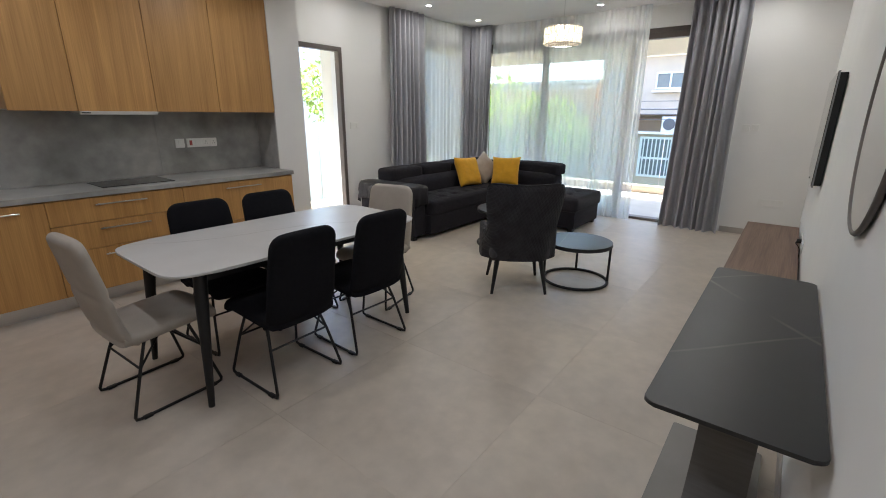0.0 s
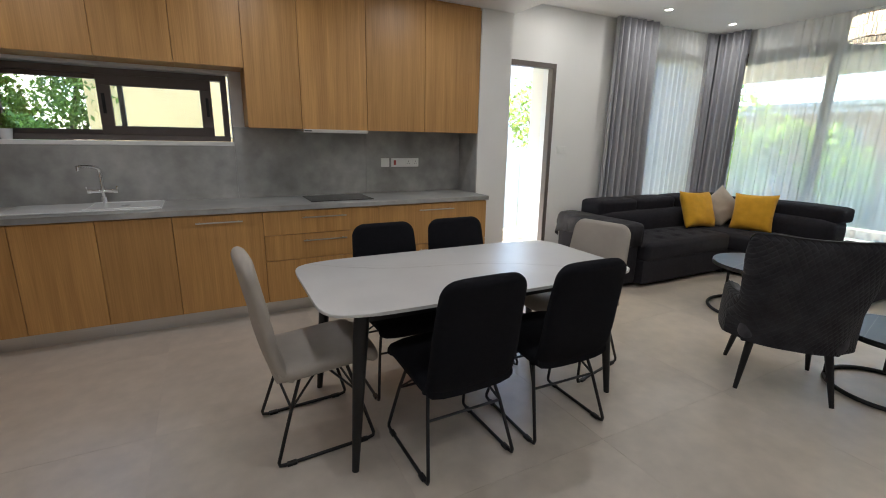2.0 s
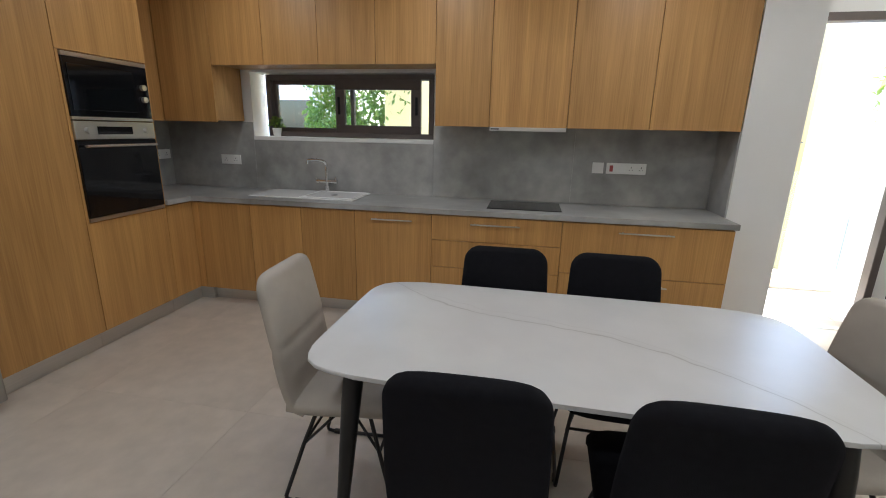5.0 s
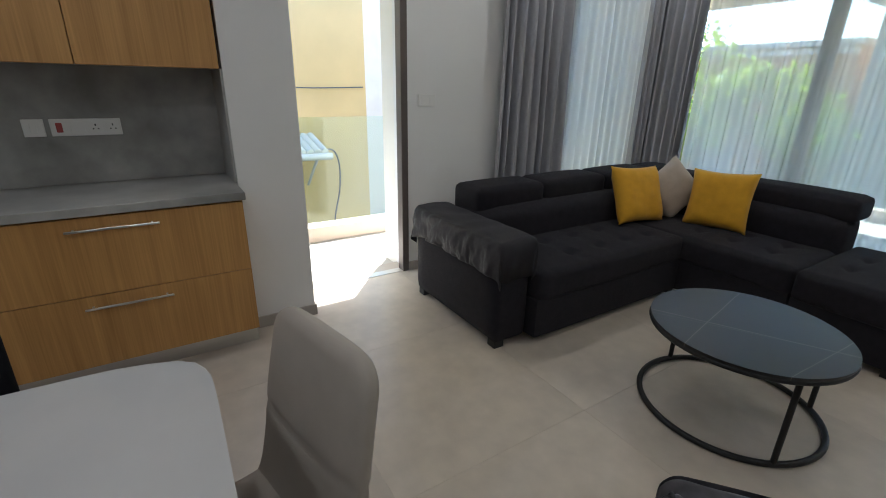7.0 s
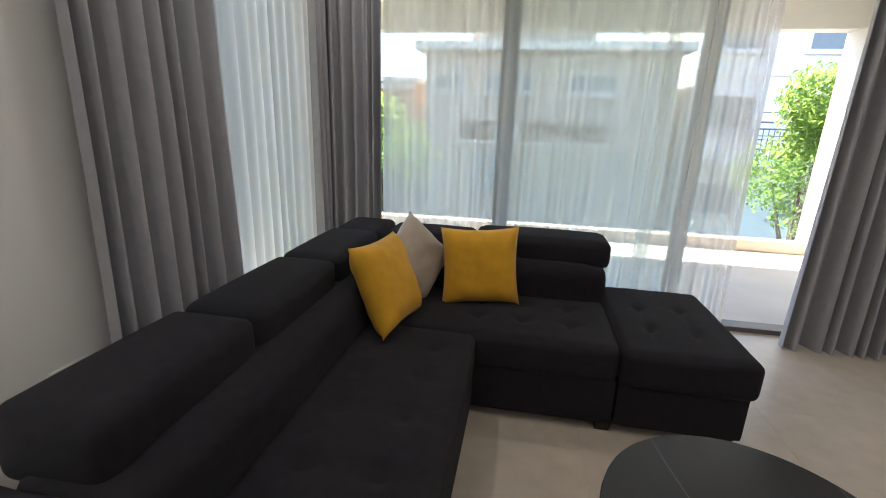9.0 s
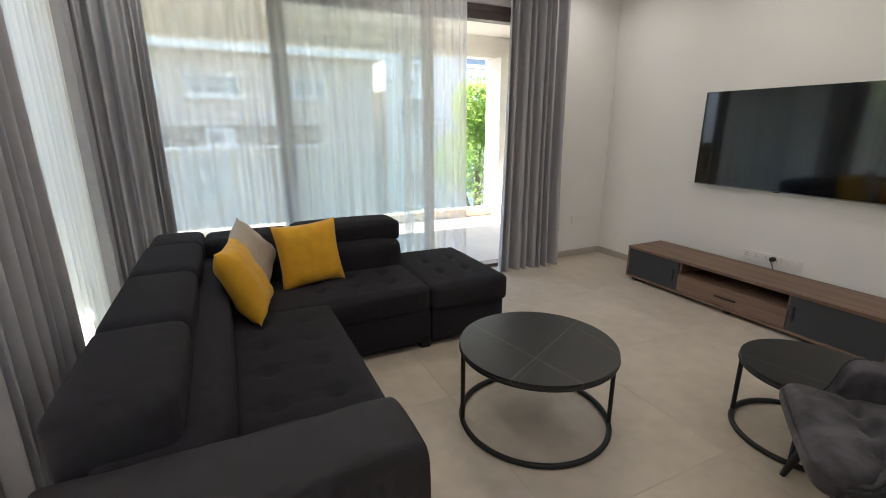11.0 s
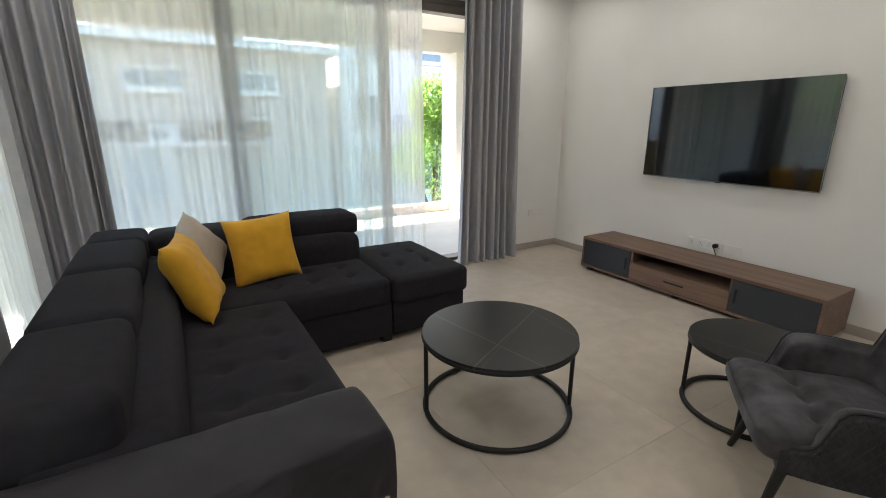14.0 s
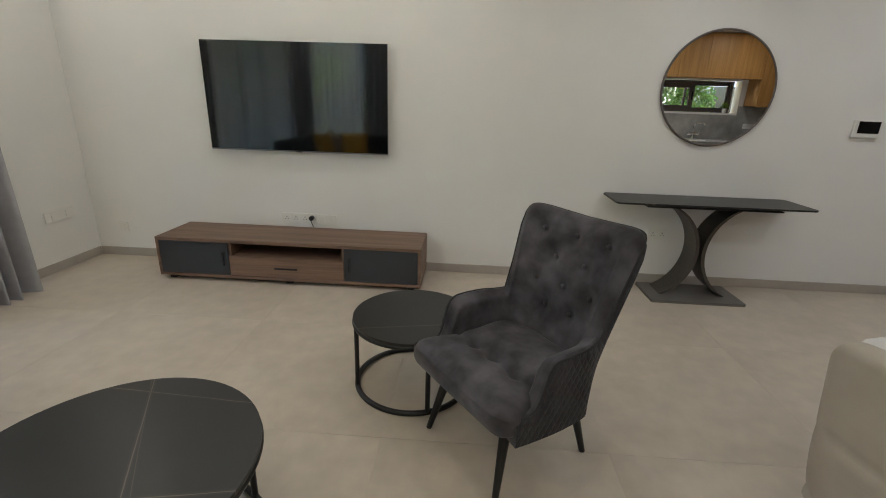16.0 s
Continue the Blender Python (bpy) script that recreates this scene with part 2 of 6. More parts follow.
M_WALL = mat("wall_paint", (0.80, 0.79, 0.77), 0.85, vary=0.012, scale=3.0, bump=0.05, bump_scale=220, big=0.015, big_scale=0.5)
M_CEIL = mat("ceiling_paint", (0.82, 0.81, 0.79), 0.9, vary=0.01, scale=3.0)
M_TILE = mat("stone_tile", (0.53, 0.464, 0.388), 0.36, vary=0.075, scale=9.0, bump=0.03, bump_scale=60, big=0.085, big_scale=1.3, rough_vary=0.07)
M_GROUT = mat("grout", (0.50, 0.44, 0.37), 0.9)
M_SKIRT = mat("skirting_tile", (0.42, 0.38, 0.34), 0.4, vary=0.05, scale=9.0)
M_OAK = wood("oak_veneer", (0.375, 0.190, 0.056), (0.57, 0.312, 0.103), contrast=0.95)
M_WALNUT = wood("walnut_veneer", (0.13, 0.075, 0.05), (0.25, 0.155, 0.105), grain_axis="Y", rough=0.5)
M_STONE = mat("grey_stone", (0.34, 0.335, 0.315), 0.34, vary=0.14, scale=9.0, big=0.32, big_scale=1.9, bump=0.02, rough_vary=0.08)
M_BRUSHED = mat("brushed_steel", (0.62, 0.61, 0.59), 0.32, 1.0, vary=0.04, scale=3, stretch=(1, 1, 60))
M_FRIDGE = mat("steel_fridge", (0.40, 0.39, 0.375), 0.36, 0.9, vary=0.03, scale=2, stretch=(60, 60, 1))
M_CHROME = mat("chrome", (0.8, 0.8, 0.8), 0.12, 1.0, vary=0.01)
M_BLACKMETAL = mat("black_metal", (0.006, 0.006, 0.0065), 0.45, 0.0, vary=0.1, scale=20)
M_BLACKGLASS = mat("black_glass", (0.006, 0.006, 0.007), 0.06, 0.0, vary=0.0)
M_DARKFRAME = mat("bronze_aluminium", (0.135, 0.112, 0.102), 0.45, 0.2, vary=0.05, scale=10)
M_NAVY = mat("black_fabric", (0.0092, 0.0090, 0.0112), 0.95, vary=0.12, scale=40, bump=0.5, bump_scale=700, spec=0.15)
M_CREAM = mat("taupe_leatherette", (0.40, 0.355, 0.30), 0.62, vary=0.05, scale=10, bump=0.08, bump_scale=300, big=0.03)
M_SOFA = mat("charcoal_fabric", (0.0200, 0.0185, 0.0228), 0.95, vary=0.12, scale=25, bump=0.5, bump_scale=600, sheen=0.02, big=0.08, spec=0.2)
M_COVER = mat("dark_satin_cover", (0.0225, 0.0205, 0.0255), 0.62, vary=0.15, scale=12, bump=0.3, bump_scale=300, spec=0.3)
M_YELLOW = mat("mustard_velvet", (0.64, 0.33, 0.012), 0.85, vary=0.08, scale=14, bump=0.2, bump_scale=400, sheen=0.12, big=0.05)
M_BEIGE = mat("beige_velvet", (0.45, 0.38, 0.31), 0.85, vary=0.06, scale=14, bump=0.2, bump_scale=400, sheen=0.3)
M_VELVET = mat("grey_velvet", (0.066, 0.062, 0.070), 0.8, vary=0.40, scale=9, bump=0.5, bump_scale=26, sheen=0.10, big=0.40, big_scale=4.5, spec=0.12)
M_PIPING = mat("dark_piping", (0.02, 0.02, 0.022), 0.8)
M_QUILT = mat("quilted_velvet", (0.036, 0.035, 0.039), 0.8, vary=0.3, scale=9, sheen=0.06, spec=0.15)


def quilt_stitching(m, across, up):
    """Diamond quilting: two sets of slanting seams pressed into the cloth."""
    nt = m.node_tree
    tc, sep = nt.nodes.new("ShaderNodeTexCoord"), nt.nodes.new("ShaderNodeSeparateXYZ")
    nt.links.new(tc.outputs["Object"], sep.inputs[0])

    def op(kind, a, b=None):
        n = nt.nodes.new("ShaderNodeMath")
        n.operation = kind
        for k, v in enumerate((a, b)):
            if v is None:
                continue
            if isinstance(v, (int, float)):
                n.inputs[k].default_value = v
            else:
                nt.links.new(v, n.inputs[k])
        return n.outputs[0]
    h = op("MULTIPLY", op("ADD", sep.outputs["X"], sep.outputs["Y"]), math.pi / across)
    v = op("MULTIPLY", sep.outputs["Z"], math.pi / up)
    seams = op("MINIMUM", op("ABSOLUTE", op("SINE", op("ADD", h, v))), op("ABSOLUTE", op("SINE", op("SUBTRACT", h, v))))
    bp = nt.nodes.new("ShaderNodeBump")
    bp.inputs["Strength"].default_value, bp.inputs["Distance"].default_value = 0.7, 0.006
    nt.links.new(op("POWER", seams, 0.6), bp.inputs["Height"])
    nt.links.new(bp.outputs["Normal"], bsdf(m).inputs["Normal"])


quilt_stitching(M_QUILT, 0.034, 0.05)
M_CURTAIN = mat("grey_drape", (0.38, 0.38, 0.405), 0.9, vary=0.05, scale=20, bump=0.25, bump_scale=500, sheen=0.1)
M_SHEER = sheer_cloth("white_voile", (0.95, 0.965, 0.965), 0.34)
M_PANE = glass("window_glass", (0.955, 0.985, 0.978))
M_RAILGLASS = glass("rail_glass", (0.86, 0.925, 0.90))
M_WHITE = mat("white_plastic", (0.78, 0.77, 0.74), 0.35, vary=0.01)
M_CERAMIC = mat("white_ceramic", (0.80, 0.80, 0.78), 0.15, vary=0.01)
M_TABLETOP = lined("white_marble", (0.58, 0.57, 0.55), (0.25, 0.225, 0.19), 0.32, [("X", -0.052, 0.249, 0.206, 0.583, 0.0058, 0.5), ("X", -0.10, 0.30, 0.25, 0.45, 0.004, 0.16)], 0.035, 0.055)
M_BLACKTOP = lined("black_marble", (0.010, 0.010, 0.011), (0.17, 0.145, 0.115), 0.36, [("X", -0.129, 0.08, 0.0, 0.0, 0.0020, 0.6), ("Y", -0.064, 0.213, 0.0, 0.0, 0.0022, 0.6), ("X", 0.321, 0.328, 0.0, 0.0, 0.0020, 0.5), ("Y", -0.078, 0.27, 0.0, 0.0, 0.0016, 0.25)], 0.15, 0.006)
M_BLACKTOP_SMALL = lined("black_marble_single_vein", (0.010, 0.010, 0.011), (0.17, 0.145, 0.115), 0.36, [("X", -0.147, 0.523, 0.0, 0.0, 0.0020, 0.6)], 0.15, 0.006)
M_GREYTOP = veined("anthracite_marble", (0.021, 0.021, 0.021), (0.16, 0.14, 0.12), 0.38, 1.6, 0.0015, 0.12, 0.8, 0.7)
M_ANTHRA = mat("anthracite_lacquer", (0.035, 0.038, 0.045), 0.55, vary=0.04)
M_STEELPLATE = mat("steel_plate", (0.20, 0.19, 0.18), 0.45, 0.6, vary=0.05, scale=5)
M_TVEDGE = mat("silver_edge", (0.30, 0.30, 0.31), 0.35, 0.8, vary=0.02)
M_GUN = mat("gunmetal", (0.12, 0.11, 0.10), 0.38, 0.85, vary=0.08, scale=5, stretch=(1, 1, 20))
M_SCREEN = mat("screen_glass", (0.004, 0.005, 0.006), 0.07, 0.0, vary=0.0, spec=0.8, coat=0.3)
M_MIRROR = mat("mirror_silver", (0.86, 0.86, 0.86), 0.0, 1.0, vary=0.0)
M_RENDER = mat("white_render", (0.80, 0.77, 0.70), 0.9, vary=0.03, scale=2, bump=0.1, bump_scale=150, big=0.03)
M_YELLOWWALL = mat("yellow_render", (0.74, 0.55, 0.27), 0.9, vary=0.03, scale=2, bump=0.1, big=0.05)
M_BALCTILE = mat("terrace_tile", (0.50, 0.47, 0.42), 0.6, vary=0.05, scale=3, big=0.05)
M_ASPHALT = mat("asphalt", (0.06, 0.06, 0.06), 0.9, vary=0.15, scale=12, bump=0.3)
M_LEAF = mat("leaf", (0.095, 0.165, 0.035), 0.5, vary=0.5, scale=1.7)


def let_light_through(m, color, share):
    """Thin leaves: part of the light goes through them."""
    nt = m.node_tree
    out = nt.nodes["Material Output"]
    tl, mx = nt.nodes.new("ShaderNodeBsdfTranslucent"), nt.nodes.new("ShaderNodeMixShader")
    tl.inputs["Color"].default_value, mx.inputs[0].default_value = (*color, 1), share
    nt.links.new(bsdf(m).outputs[0], mx.inputs[1])
    nt.links.new(tl.outputs[0], mx.inputs[2])
    nt.links.new(mx.outputs[0], out.inputs["Surface"])


let_light_through(M_LEAF, (0.36, 0.50, 0.10), 0.48)
M_ORANGE = mat("orange_render", (0.52, 0.30, 0.16), 0.9, vary=0.04, scale=2, big=0.05)
M_PINK = mat("sand_render", (0.55, 0.45, 0.36), 0.9, vary=0.04, scale=2, big=0.05)
M_DIMGLASS = mat("far_window_glass", (0.17, 0.19, 0.20), 0.15, vary=0.05)
M_GREYMETAL = mat("painted_grey_metal", (0.12, 0.12, 0.13), 0.5)
M_RED = mat("red_awning", (0.42, 0.09, 0.08), 0.7, vary=0.06)

M_BARK = mat("bark", (0.12, 0.09, 0.06), 0.9, vary=0.3, scale=12, bump=0.6, bump_scale=40)


# ---- mesh helpers ----
def box(bm, x0, x1, y0, y1, z0, z1, bevel=0.0, seg=2):
    """Adds a box to bm, with rounded edges where bevel is given."""
    made = bmesh.ops.create_cube(bm, size=1.0)
    vs = made["verts"]
    for v in vs:
        v.co = Vector(((x0 + x1) / 2 + v.co.x * (x1 - x0), (y0 + y1) / 2 + v.co.y * (y1 - y0), (z0 + z1) / 2 + v.co.z * (z1 - z0)))
    if bevel:
        es = {e for v in vs for e in v.link_edges}
        bmesh.ops.bevel(bm, geom=list(es), offset=bevel, segments=seg, profile=0.5, affect="EDGES")
    return bm


def boxes(*args, bevel=0.0, seg=2):
    bm = bmesh.new()
    for a in args:
        box(bm, *a, bevel=bevel, seg=seg)
    return bm


def tube(bm, points, radius, sides=8, closed=False):
    """Sweeps a round bar through the points."""
    pts = [Vector(p) for p in points]
    n = len(pts)
    rings = []
    prev = None
    for i, p in enumerate(pts):
        if closed:
            d = (pts[(i + 1) % n] - pts[i - 1]).normalized()
        else:
            d = (pts[min(i + 1, n - 1)] - pts[max(i - 1, 0)]).normalized()
        ref = prev if prev is not None else (Vector((0, 0, 1)) if abs(d.z) < 0.9 else Vector((1, 0, 0)))
        u = d.cross(ref).normalized() if d.cross(ref).length > 1e-6 else d.orthogonal().normalized()
        v = u.cross(d).normalized()
        prev = v
        r = radius[i] if isinstance(radius, (list, tuple)) else radius
        rings.append([bm.verts.new(p + (u * math.cos(a) + v * math.sin(a)) * r) for a in [2 * math.pi * k / sides for k in range(sides)]])
    for i in range(n if closed else n - 1):
        a, b = rings[i], rings[(i + 1) % n]
        for k in range(sides):
            bm.faces.new((a[k], a[(k + 1) % sides], b[(k + 1) % sides], b[k]))
    if not closed:
        bm.faces.new(rings[0][::-1])
        bm.faces.new(rings[-1])
    return bm


def spline(pts, n):
    """Points along a smooth curve through pts."""
    out = []
    m = len(pts)
    for i in range(n):
        f = i / (n - 1) * (m - 1)
        k = min(int(f), m - 2)
        t = f - k
        p = [np.array(pts[max(0, min(m - 1, k + j))], float) for j in (-1, 0, 1, 2)]
        q = 0.5 * (2 * p[1] + (p[2] - p[0]) * t + (2 * p[0] - 5 * p[1] + 4 * p[2] - p[3]) * t ** 2 + (3 * p[1] - p[0] - 3 * p[2] + p[3]) * t ** 3)
        out.append(tuple(float(c) for c in q))
    return out


def prism(bm, outline, z0, z1, bevel=0.0, seg=3):
    """A slab with the outline (x, y), between two heights, with eased edges."""
    lo = [bm.verts.new((x, y, z0)) for x, y in outline]
    hi = [bm.verts.new((x, y, z1)) for x, y in outline]
    fs = [bm.faces.new(hi), bm.faces.new(lo[::-1])]
    n = len(outline)
    for i in range(n):
        bm.faces.new((lo[i], lo[(i + 1) % n], hi[(i + 1) % n], hi[i]))
    if bevel:
        es = {e for f in fs for e in f.edges}
        bmesh.ops.bevel(bm, geom=list(es), offset=bevel, segments=seg, profile=0.5, affect="EDGES")
    bmesh.ops.recalc_face_normals(bm, faces=bm.faces)
    return bm


def rounded(w, d, r, n=6, cx=0.0, cy=0.0):
    """Outline of a rounded rectangle."""
    out = []
    for sx, sy, a0 in ((1, 1, 0), (-1, 1, 90), (-1, -1, 180), (1, -1, 270)):
        for k in range(n + 1):
            a = radians(a0 + 90 * k / n)
            out.append((cx + sx * (w / 2 - r) + r * math.cos(a), cy + sy * (d / 2 - r) + r * math.sin(a)))
    return out


def disc_outline(r, n=48):
    return [(r * math.cos(2 * math.pi * k / n), r * math.sin(2 * math.pi * k / n)) for k in range(n)]


def cyl(bm, x, y, z0, z1, r, sides=24, r2=None):
    m = Matrix.Translation((x, y, (z0 + z1) / 2))
    bmesh.ops.create_cone(bm, cap_ends=True, segments=sides, radius1=r, radius2=r if r2 is None else r2, depth=z1 - z0, matrix=m)
    return bm


def part(name, bm, material, parent=None, label="", smooth=None, m=None):
    """Links a bmesh as one mesh object under a thing or a part. smooth: the angle in degrees up to which edges are smoothed."""
    me = bpy.data.meshes.new(name)
    if m is not None:
        bm.transform(m)
    bm.to_mesh(me)
    bm.free()
    me.materials.append(material)
    ob = new(name, me)
    if parent is not None:
        ob.parent = parent
    if smooth:
        for p in me.polygons:
            p.use_smooth = True
        me.set_sharp_from_angle(angle=radians(smooth))
    if label:
        ob["label"] = label
    return ob


def thing(name, label, category, m=None, group="", kind=""):
    ob = new(name)
    ob.empty_display_size = 0.1
    if m is not None:
        ob.matrix_basis = m
    return tagged(ob, label, category, group, kind)


def structure(name, bm, material, label, category, smooth=None):
    return tagged(part(name, bm, material, None, "", smooth), label, category, "", "structure")


def soft_box(w, d, h, r, cuts=6, puff=0.0, crown=0.0):
    """An upholstered block, centred on x and y and standing on z = 0: a finely cut box with rounded edges, faces puffed out."""
    bm = bmesh.new()
    bmesh.ops.create_cube(bm, size=2.0)
    bmesh.ops.subdivide_edges(bm, edges=bm.edges[:], cuts=cuts, use_grid_fill=True)
    hx, hy, hz = w / 2, d / 2, h / 2
    for v in bm.verts:
        u = v.co.copy()
        p = Vector((u.x * hx, u.y * hy, u.z * hz))
        c = Vector((max(-hx + r, min(hx - r, p.x)), max(-hy + r, min(hy - r, p.y)), max(-hz + r, min(hz - r, p.z))))
        dv = p - c
        q = c + dv.normalized() * r if dv.length > 1e-9 else p
        bulge = (1 - u.x * u.x) * (1 - u.y * u.y)
        if u.z > 0.9:
            q.z += crown * bulge
        if puff:
            if abs(u.x) > 0.9:
                q.x += math.copysign(puff, u.x) * (1 - u.y * u.y) * (1 - u.z * u.z)
            if abs(u.y) > 0.9:
                q.y += math.copysign(puff, u.y) * (1 - u.x * u.x) * (1 - u.z * u.z)
        v.co = q + Vector((0, 0, hz))
    return bm


# ---- setting ----
XW, XE, YN, YS, CEIL, KCEIL = -4.77, 0.285, 7.25, -1.72, 2.92, 2.66
T = 0.22


def wall_run(name, axis, face, out, a0, a1, z1, holes, label):
    """A wall along one axis with its room face at `face`, thickness towards out, from a0 to a1; holes: (b0, b1, z0, z1)."""
    bm = bmesh.new()
    lo, hi = min(face, face + out), max(face, face + out)

    def add(p0, p1, q0, q1):
        if p1 - p0 > 1e-4 and q1 - q0 > 1e-4:
            if axis == "x":
                box(bm, p0, p1, lo, hi, q0, q1)
            else:
                box(bm, lo, hi, p0, p1, q0, q1)
    at = a0
    for b0, b1, q0, q1 in sorted(holes):
        add(at, b0, 0, z1)
        add(b0, b1, 0, q0)
        add(b0, b1, q1, z1)
        at = b1
    add(at, a1, 0, z1)
    return structure(name, bm, M_WALL, label, "wall")


KW = (-0.82, 0.86, 1.385, 1.945)
BD = (3.40, 4.34, 0.0, 2.32)
SW = (5.85, 7.02, 0.0, 2.65)
ND = (-4.55, -0.62, 0.0, 2.65)
wall_run("wall_west", "y", XW, -T, YS - T, YN, CEIL + 0.1, [KW, BD, SW], "white painted wall with kitchen window and balcony door")
wall_run("wall_north", "x", YN, T, XW - T, XE + T, CEIL + 0.1, [ND], "white painted wall with wide sliding door opening")
wall_run("wall_east", "y", XE, T, YS - T, YN, CEIL + 0.1, [], "plain white painted wall behind the television")
wall_run("wall_south", "x", YS, -T, XW, XE, CEIL + 0.1, [], "plain white painted wall behind the tall kitchen units")
structure("ceiling", boxes((XW, XE, 3.47, YN, CEIL, CEIL + 0.1)), M_CEIL, "smooth white painted living room ceiling", "ceiling")
structure("ceiling_kitchen", boxes((XW, XE, YS, 3.466, KCEIL, CEIL + 0.1)), M_CEIL, "lowered white plaster ceiling over the kitchen", "ceiling")
structure("wall_nib", boxes((XW, -4.40, 3.075, 3.44, 0, KCEIL)), M_WALL, "short white wall return beside the kitchen units", "wall")
floor = structure("floor", boxes((XW - T, XE + T, YS - T, YN + T, -0.12, -0.0014)), M_GROUT, "large pale beige stone floor tiles with thin joints", "floor")


def skirting(name, *runs):
    return structure(name, boxes(*[(*r, 0.0, 0.075) for r in runs], bevel=0.002, seg=1), M_SKIRT, "taupe stone skirting tiles along the wall foot", "baseboard")


skirting("baseboard_east", (XE - 0.012, XE, YS, YN - 0.012))
skirting("baseboard_north", (ND[1] + 0.06, XE - 0.012, YN - 0.012, YN))
skirting("baseboard_west", (XW, XW + 0.012, BD[1] + 0.005, SW[0]))
skirting("baseboard_nib", (-4.40, -4.388, 3.075, 3.44), (XW, -4.388, 3.44, 3.452))


# ---- windows and doors ----
def frame_rect(bm, axis, c, depth, a0, a1, z0, z1, w):
    """Four bars round an opening in a plane; axis x: the plane y = c; axis y: the plane x = c."""
    for p0, p1, q0, q1 in ((a0, a1, z1 - w, z1), (a0, a1, z0, z0 + w), (a0, a0 + w, z0 + w, z1 - w), (a1 - w, a1, z0 + w, z1 - w)):
        if axis == "x":
            box(bm, p0, p1, c - depth / 2, c + depth / 2, q0, q1, bevel=0.003, seg=1)
        else:
            box(bm, c - depth / 2, c + depth / 2, p0, p1, q0, q1, bevel=0.003, seg=1)
    return bm


def pane_plane(axis, c, a0, a1, z0, z1):
    return boxes((a0, a1, c - 0.006, c + 0.006, z0, z1) if axis == "x" else (c - 0.006, c + 0.006, a0, a1, z0, z1))


def glazed(parent, axis, c, a0, a1, z0, z1, w, name="sash", depth=0.045, mat_pane=None):
    s = part(name, frame_rect(bmesh.new(), axis, c, depth, a0, a1, z0, z1, w), M_DARKFRAME, parent)
    p = part("pane", pane_plane(axis, c, a0 + w, a1 - w, z0 + w, z1 - w), mat_pane or M_PANE, s)
    p.visible_shadow = False
    return s


# kitchen window
win = thing("window_1", "dark bronze aluminium sliding kitchen window, half open", "window", kind="structure")
part("window_frame", frame_rect(bmesh.new(), "y", XW - 0.13, 0.10, KW[0] + 0.10, KW[1] - 0.02, KW[2] + 0.015, KW[3] - 0.01, 0.045), M_DARKFRAME, win)
sash = glazed(win, "y", XW - 0.115, -0.06, 0.72, KW[2] + 0.04, KW[3] - 0.05, 0.085)
for hy in (-0.025, 0.685):
    part("pull", boxes((XW - 0.0935, XW - 0.082, hy - 0.011, hy + 0.011, 1.60, 1.75), bevel=0.003, seg=1), M_BLACKMETAL, sash, "black recessed pull")
glazed(win, "y", XW - 0.155, -0.68, 0.10, KW[2] + 0.06, KW[3] - 0.055, 0.035)
part("window_sill", boxes((XW - 0.2, XW + 0.015, KW[0] + 0.002, KW[1] - 0.002, KW[2] - 0.02, KW[2] + 0.012), bevel=0.003), M_WHITE, win, "white sill")

# balcony door: the leaf stands open outwards
door = thing("door_1", "dark bronze aluminium balcony door standing open", "door", kind="structure")
bm = bmesh.new()
box(bm, XW - 0.07, XW + 0.012, BD[0], BD[0] + 0.055, 0, BD[3], bevel=0.003, seg=1)
box(bm, XW - 0.07, XW + 0.012, BD[1] - 0.055, BD[1], 0, BD[3], bevel=0.003, seg=1)
box(bm, XW - 0.07, XW + 0.012, BD[0] + 0.055, BD[1] - 0.055, BD[3] - 0.055, BD[3], bevel=0.003, seg=1)
part("door_frame", bm, M_DARKFRAME, door)
part("threshold", boxes((XW - 0.07, XW + 0.0, BD[0] + 0.055, BD[1] - 0.055, -0.003, 0.006)), M_BRUSHED, door)
leaf = glazed(door, "x", BD[0] + 0.03, XW - 0.96, XW - 0.08, 0.02, BD[3] - 0.06, 0.075, "door_leaf", 0.055)
bm = bmesh.new()
tube(bm, [(XW - 0.92, BD[0] + 0.06, 1.05), (XW - 0.92, BD[0] + 0.10, 1.05), (XW - 0.80, BD[0] + 0.10, 1.05)], 0.009)
part("handle", bm, M_BLACKMETAL, leaf)

# side window behind the sofa
win = thing("window_2", "tall dark framed side window behind a voile curtain", "window", kind="structure")
part("window_frame", frame_rect(bmesh.new(), "y", XW - 0.10, 0.09, SW[0], SW[1], SW[2], SW[3], 0.06), M_DARKFRAME, win)
glazed(win, "y", XW - 0.10, SW[0] + 0.06, SW[1] - 0.06, 0.06, SW[3] - 0.06, 0.06)

# sliding doors to the terrace
win = thing("window_3", "wide dark framed sliding terrace doors, one end open", "sliding door", kind="structure")
part("window_frame", frame_rect(bmesh.new(), "x", YN + 0.11, 0.14, ND[0], ND[1], -0.02, ND[3], 0.055), M_DARKFRAME, win)
part("head_track", boxes((-1.92, ND[1] - 0.056, YN + 0.05, YN + 0.17, ND[3] - 0.13, ND[3] - 0.056)), M_DARKFRAME, win)
bm = bmesh.new()
for k in range(4):
    box(bm, ND[0] + 0.055, ND[1] - 0.055, YN + 0.042 + 0.036 * k, YN + 0.052 + 0.036 * k, 0.0, 0.022)
part("floor_track", bm, M_DARKFRAME, win)
glazed(win, "x", YN + 0.155, ND[0] + 0.05, -3.32, 0.02, ND[3] - 0.06, 0.075)
glazed(win, "x", YN + 0.115, -3.40, -1.94, 0.02, ND[3] - 0.06, 0.085)
glazed(win, "x", YN + 0.075, -3.36, -1.98, 0.02, ND[3] - 0.06, 0.08)


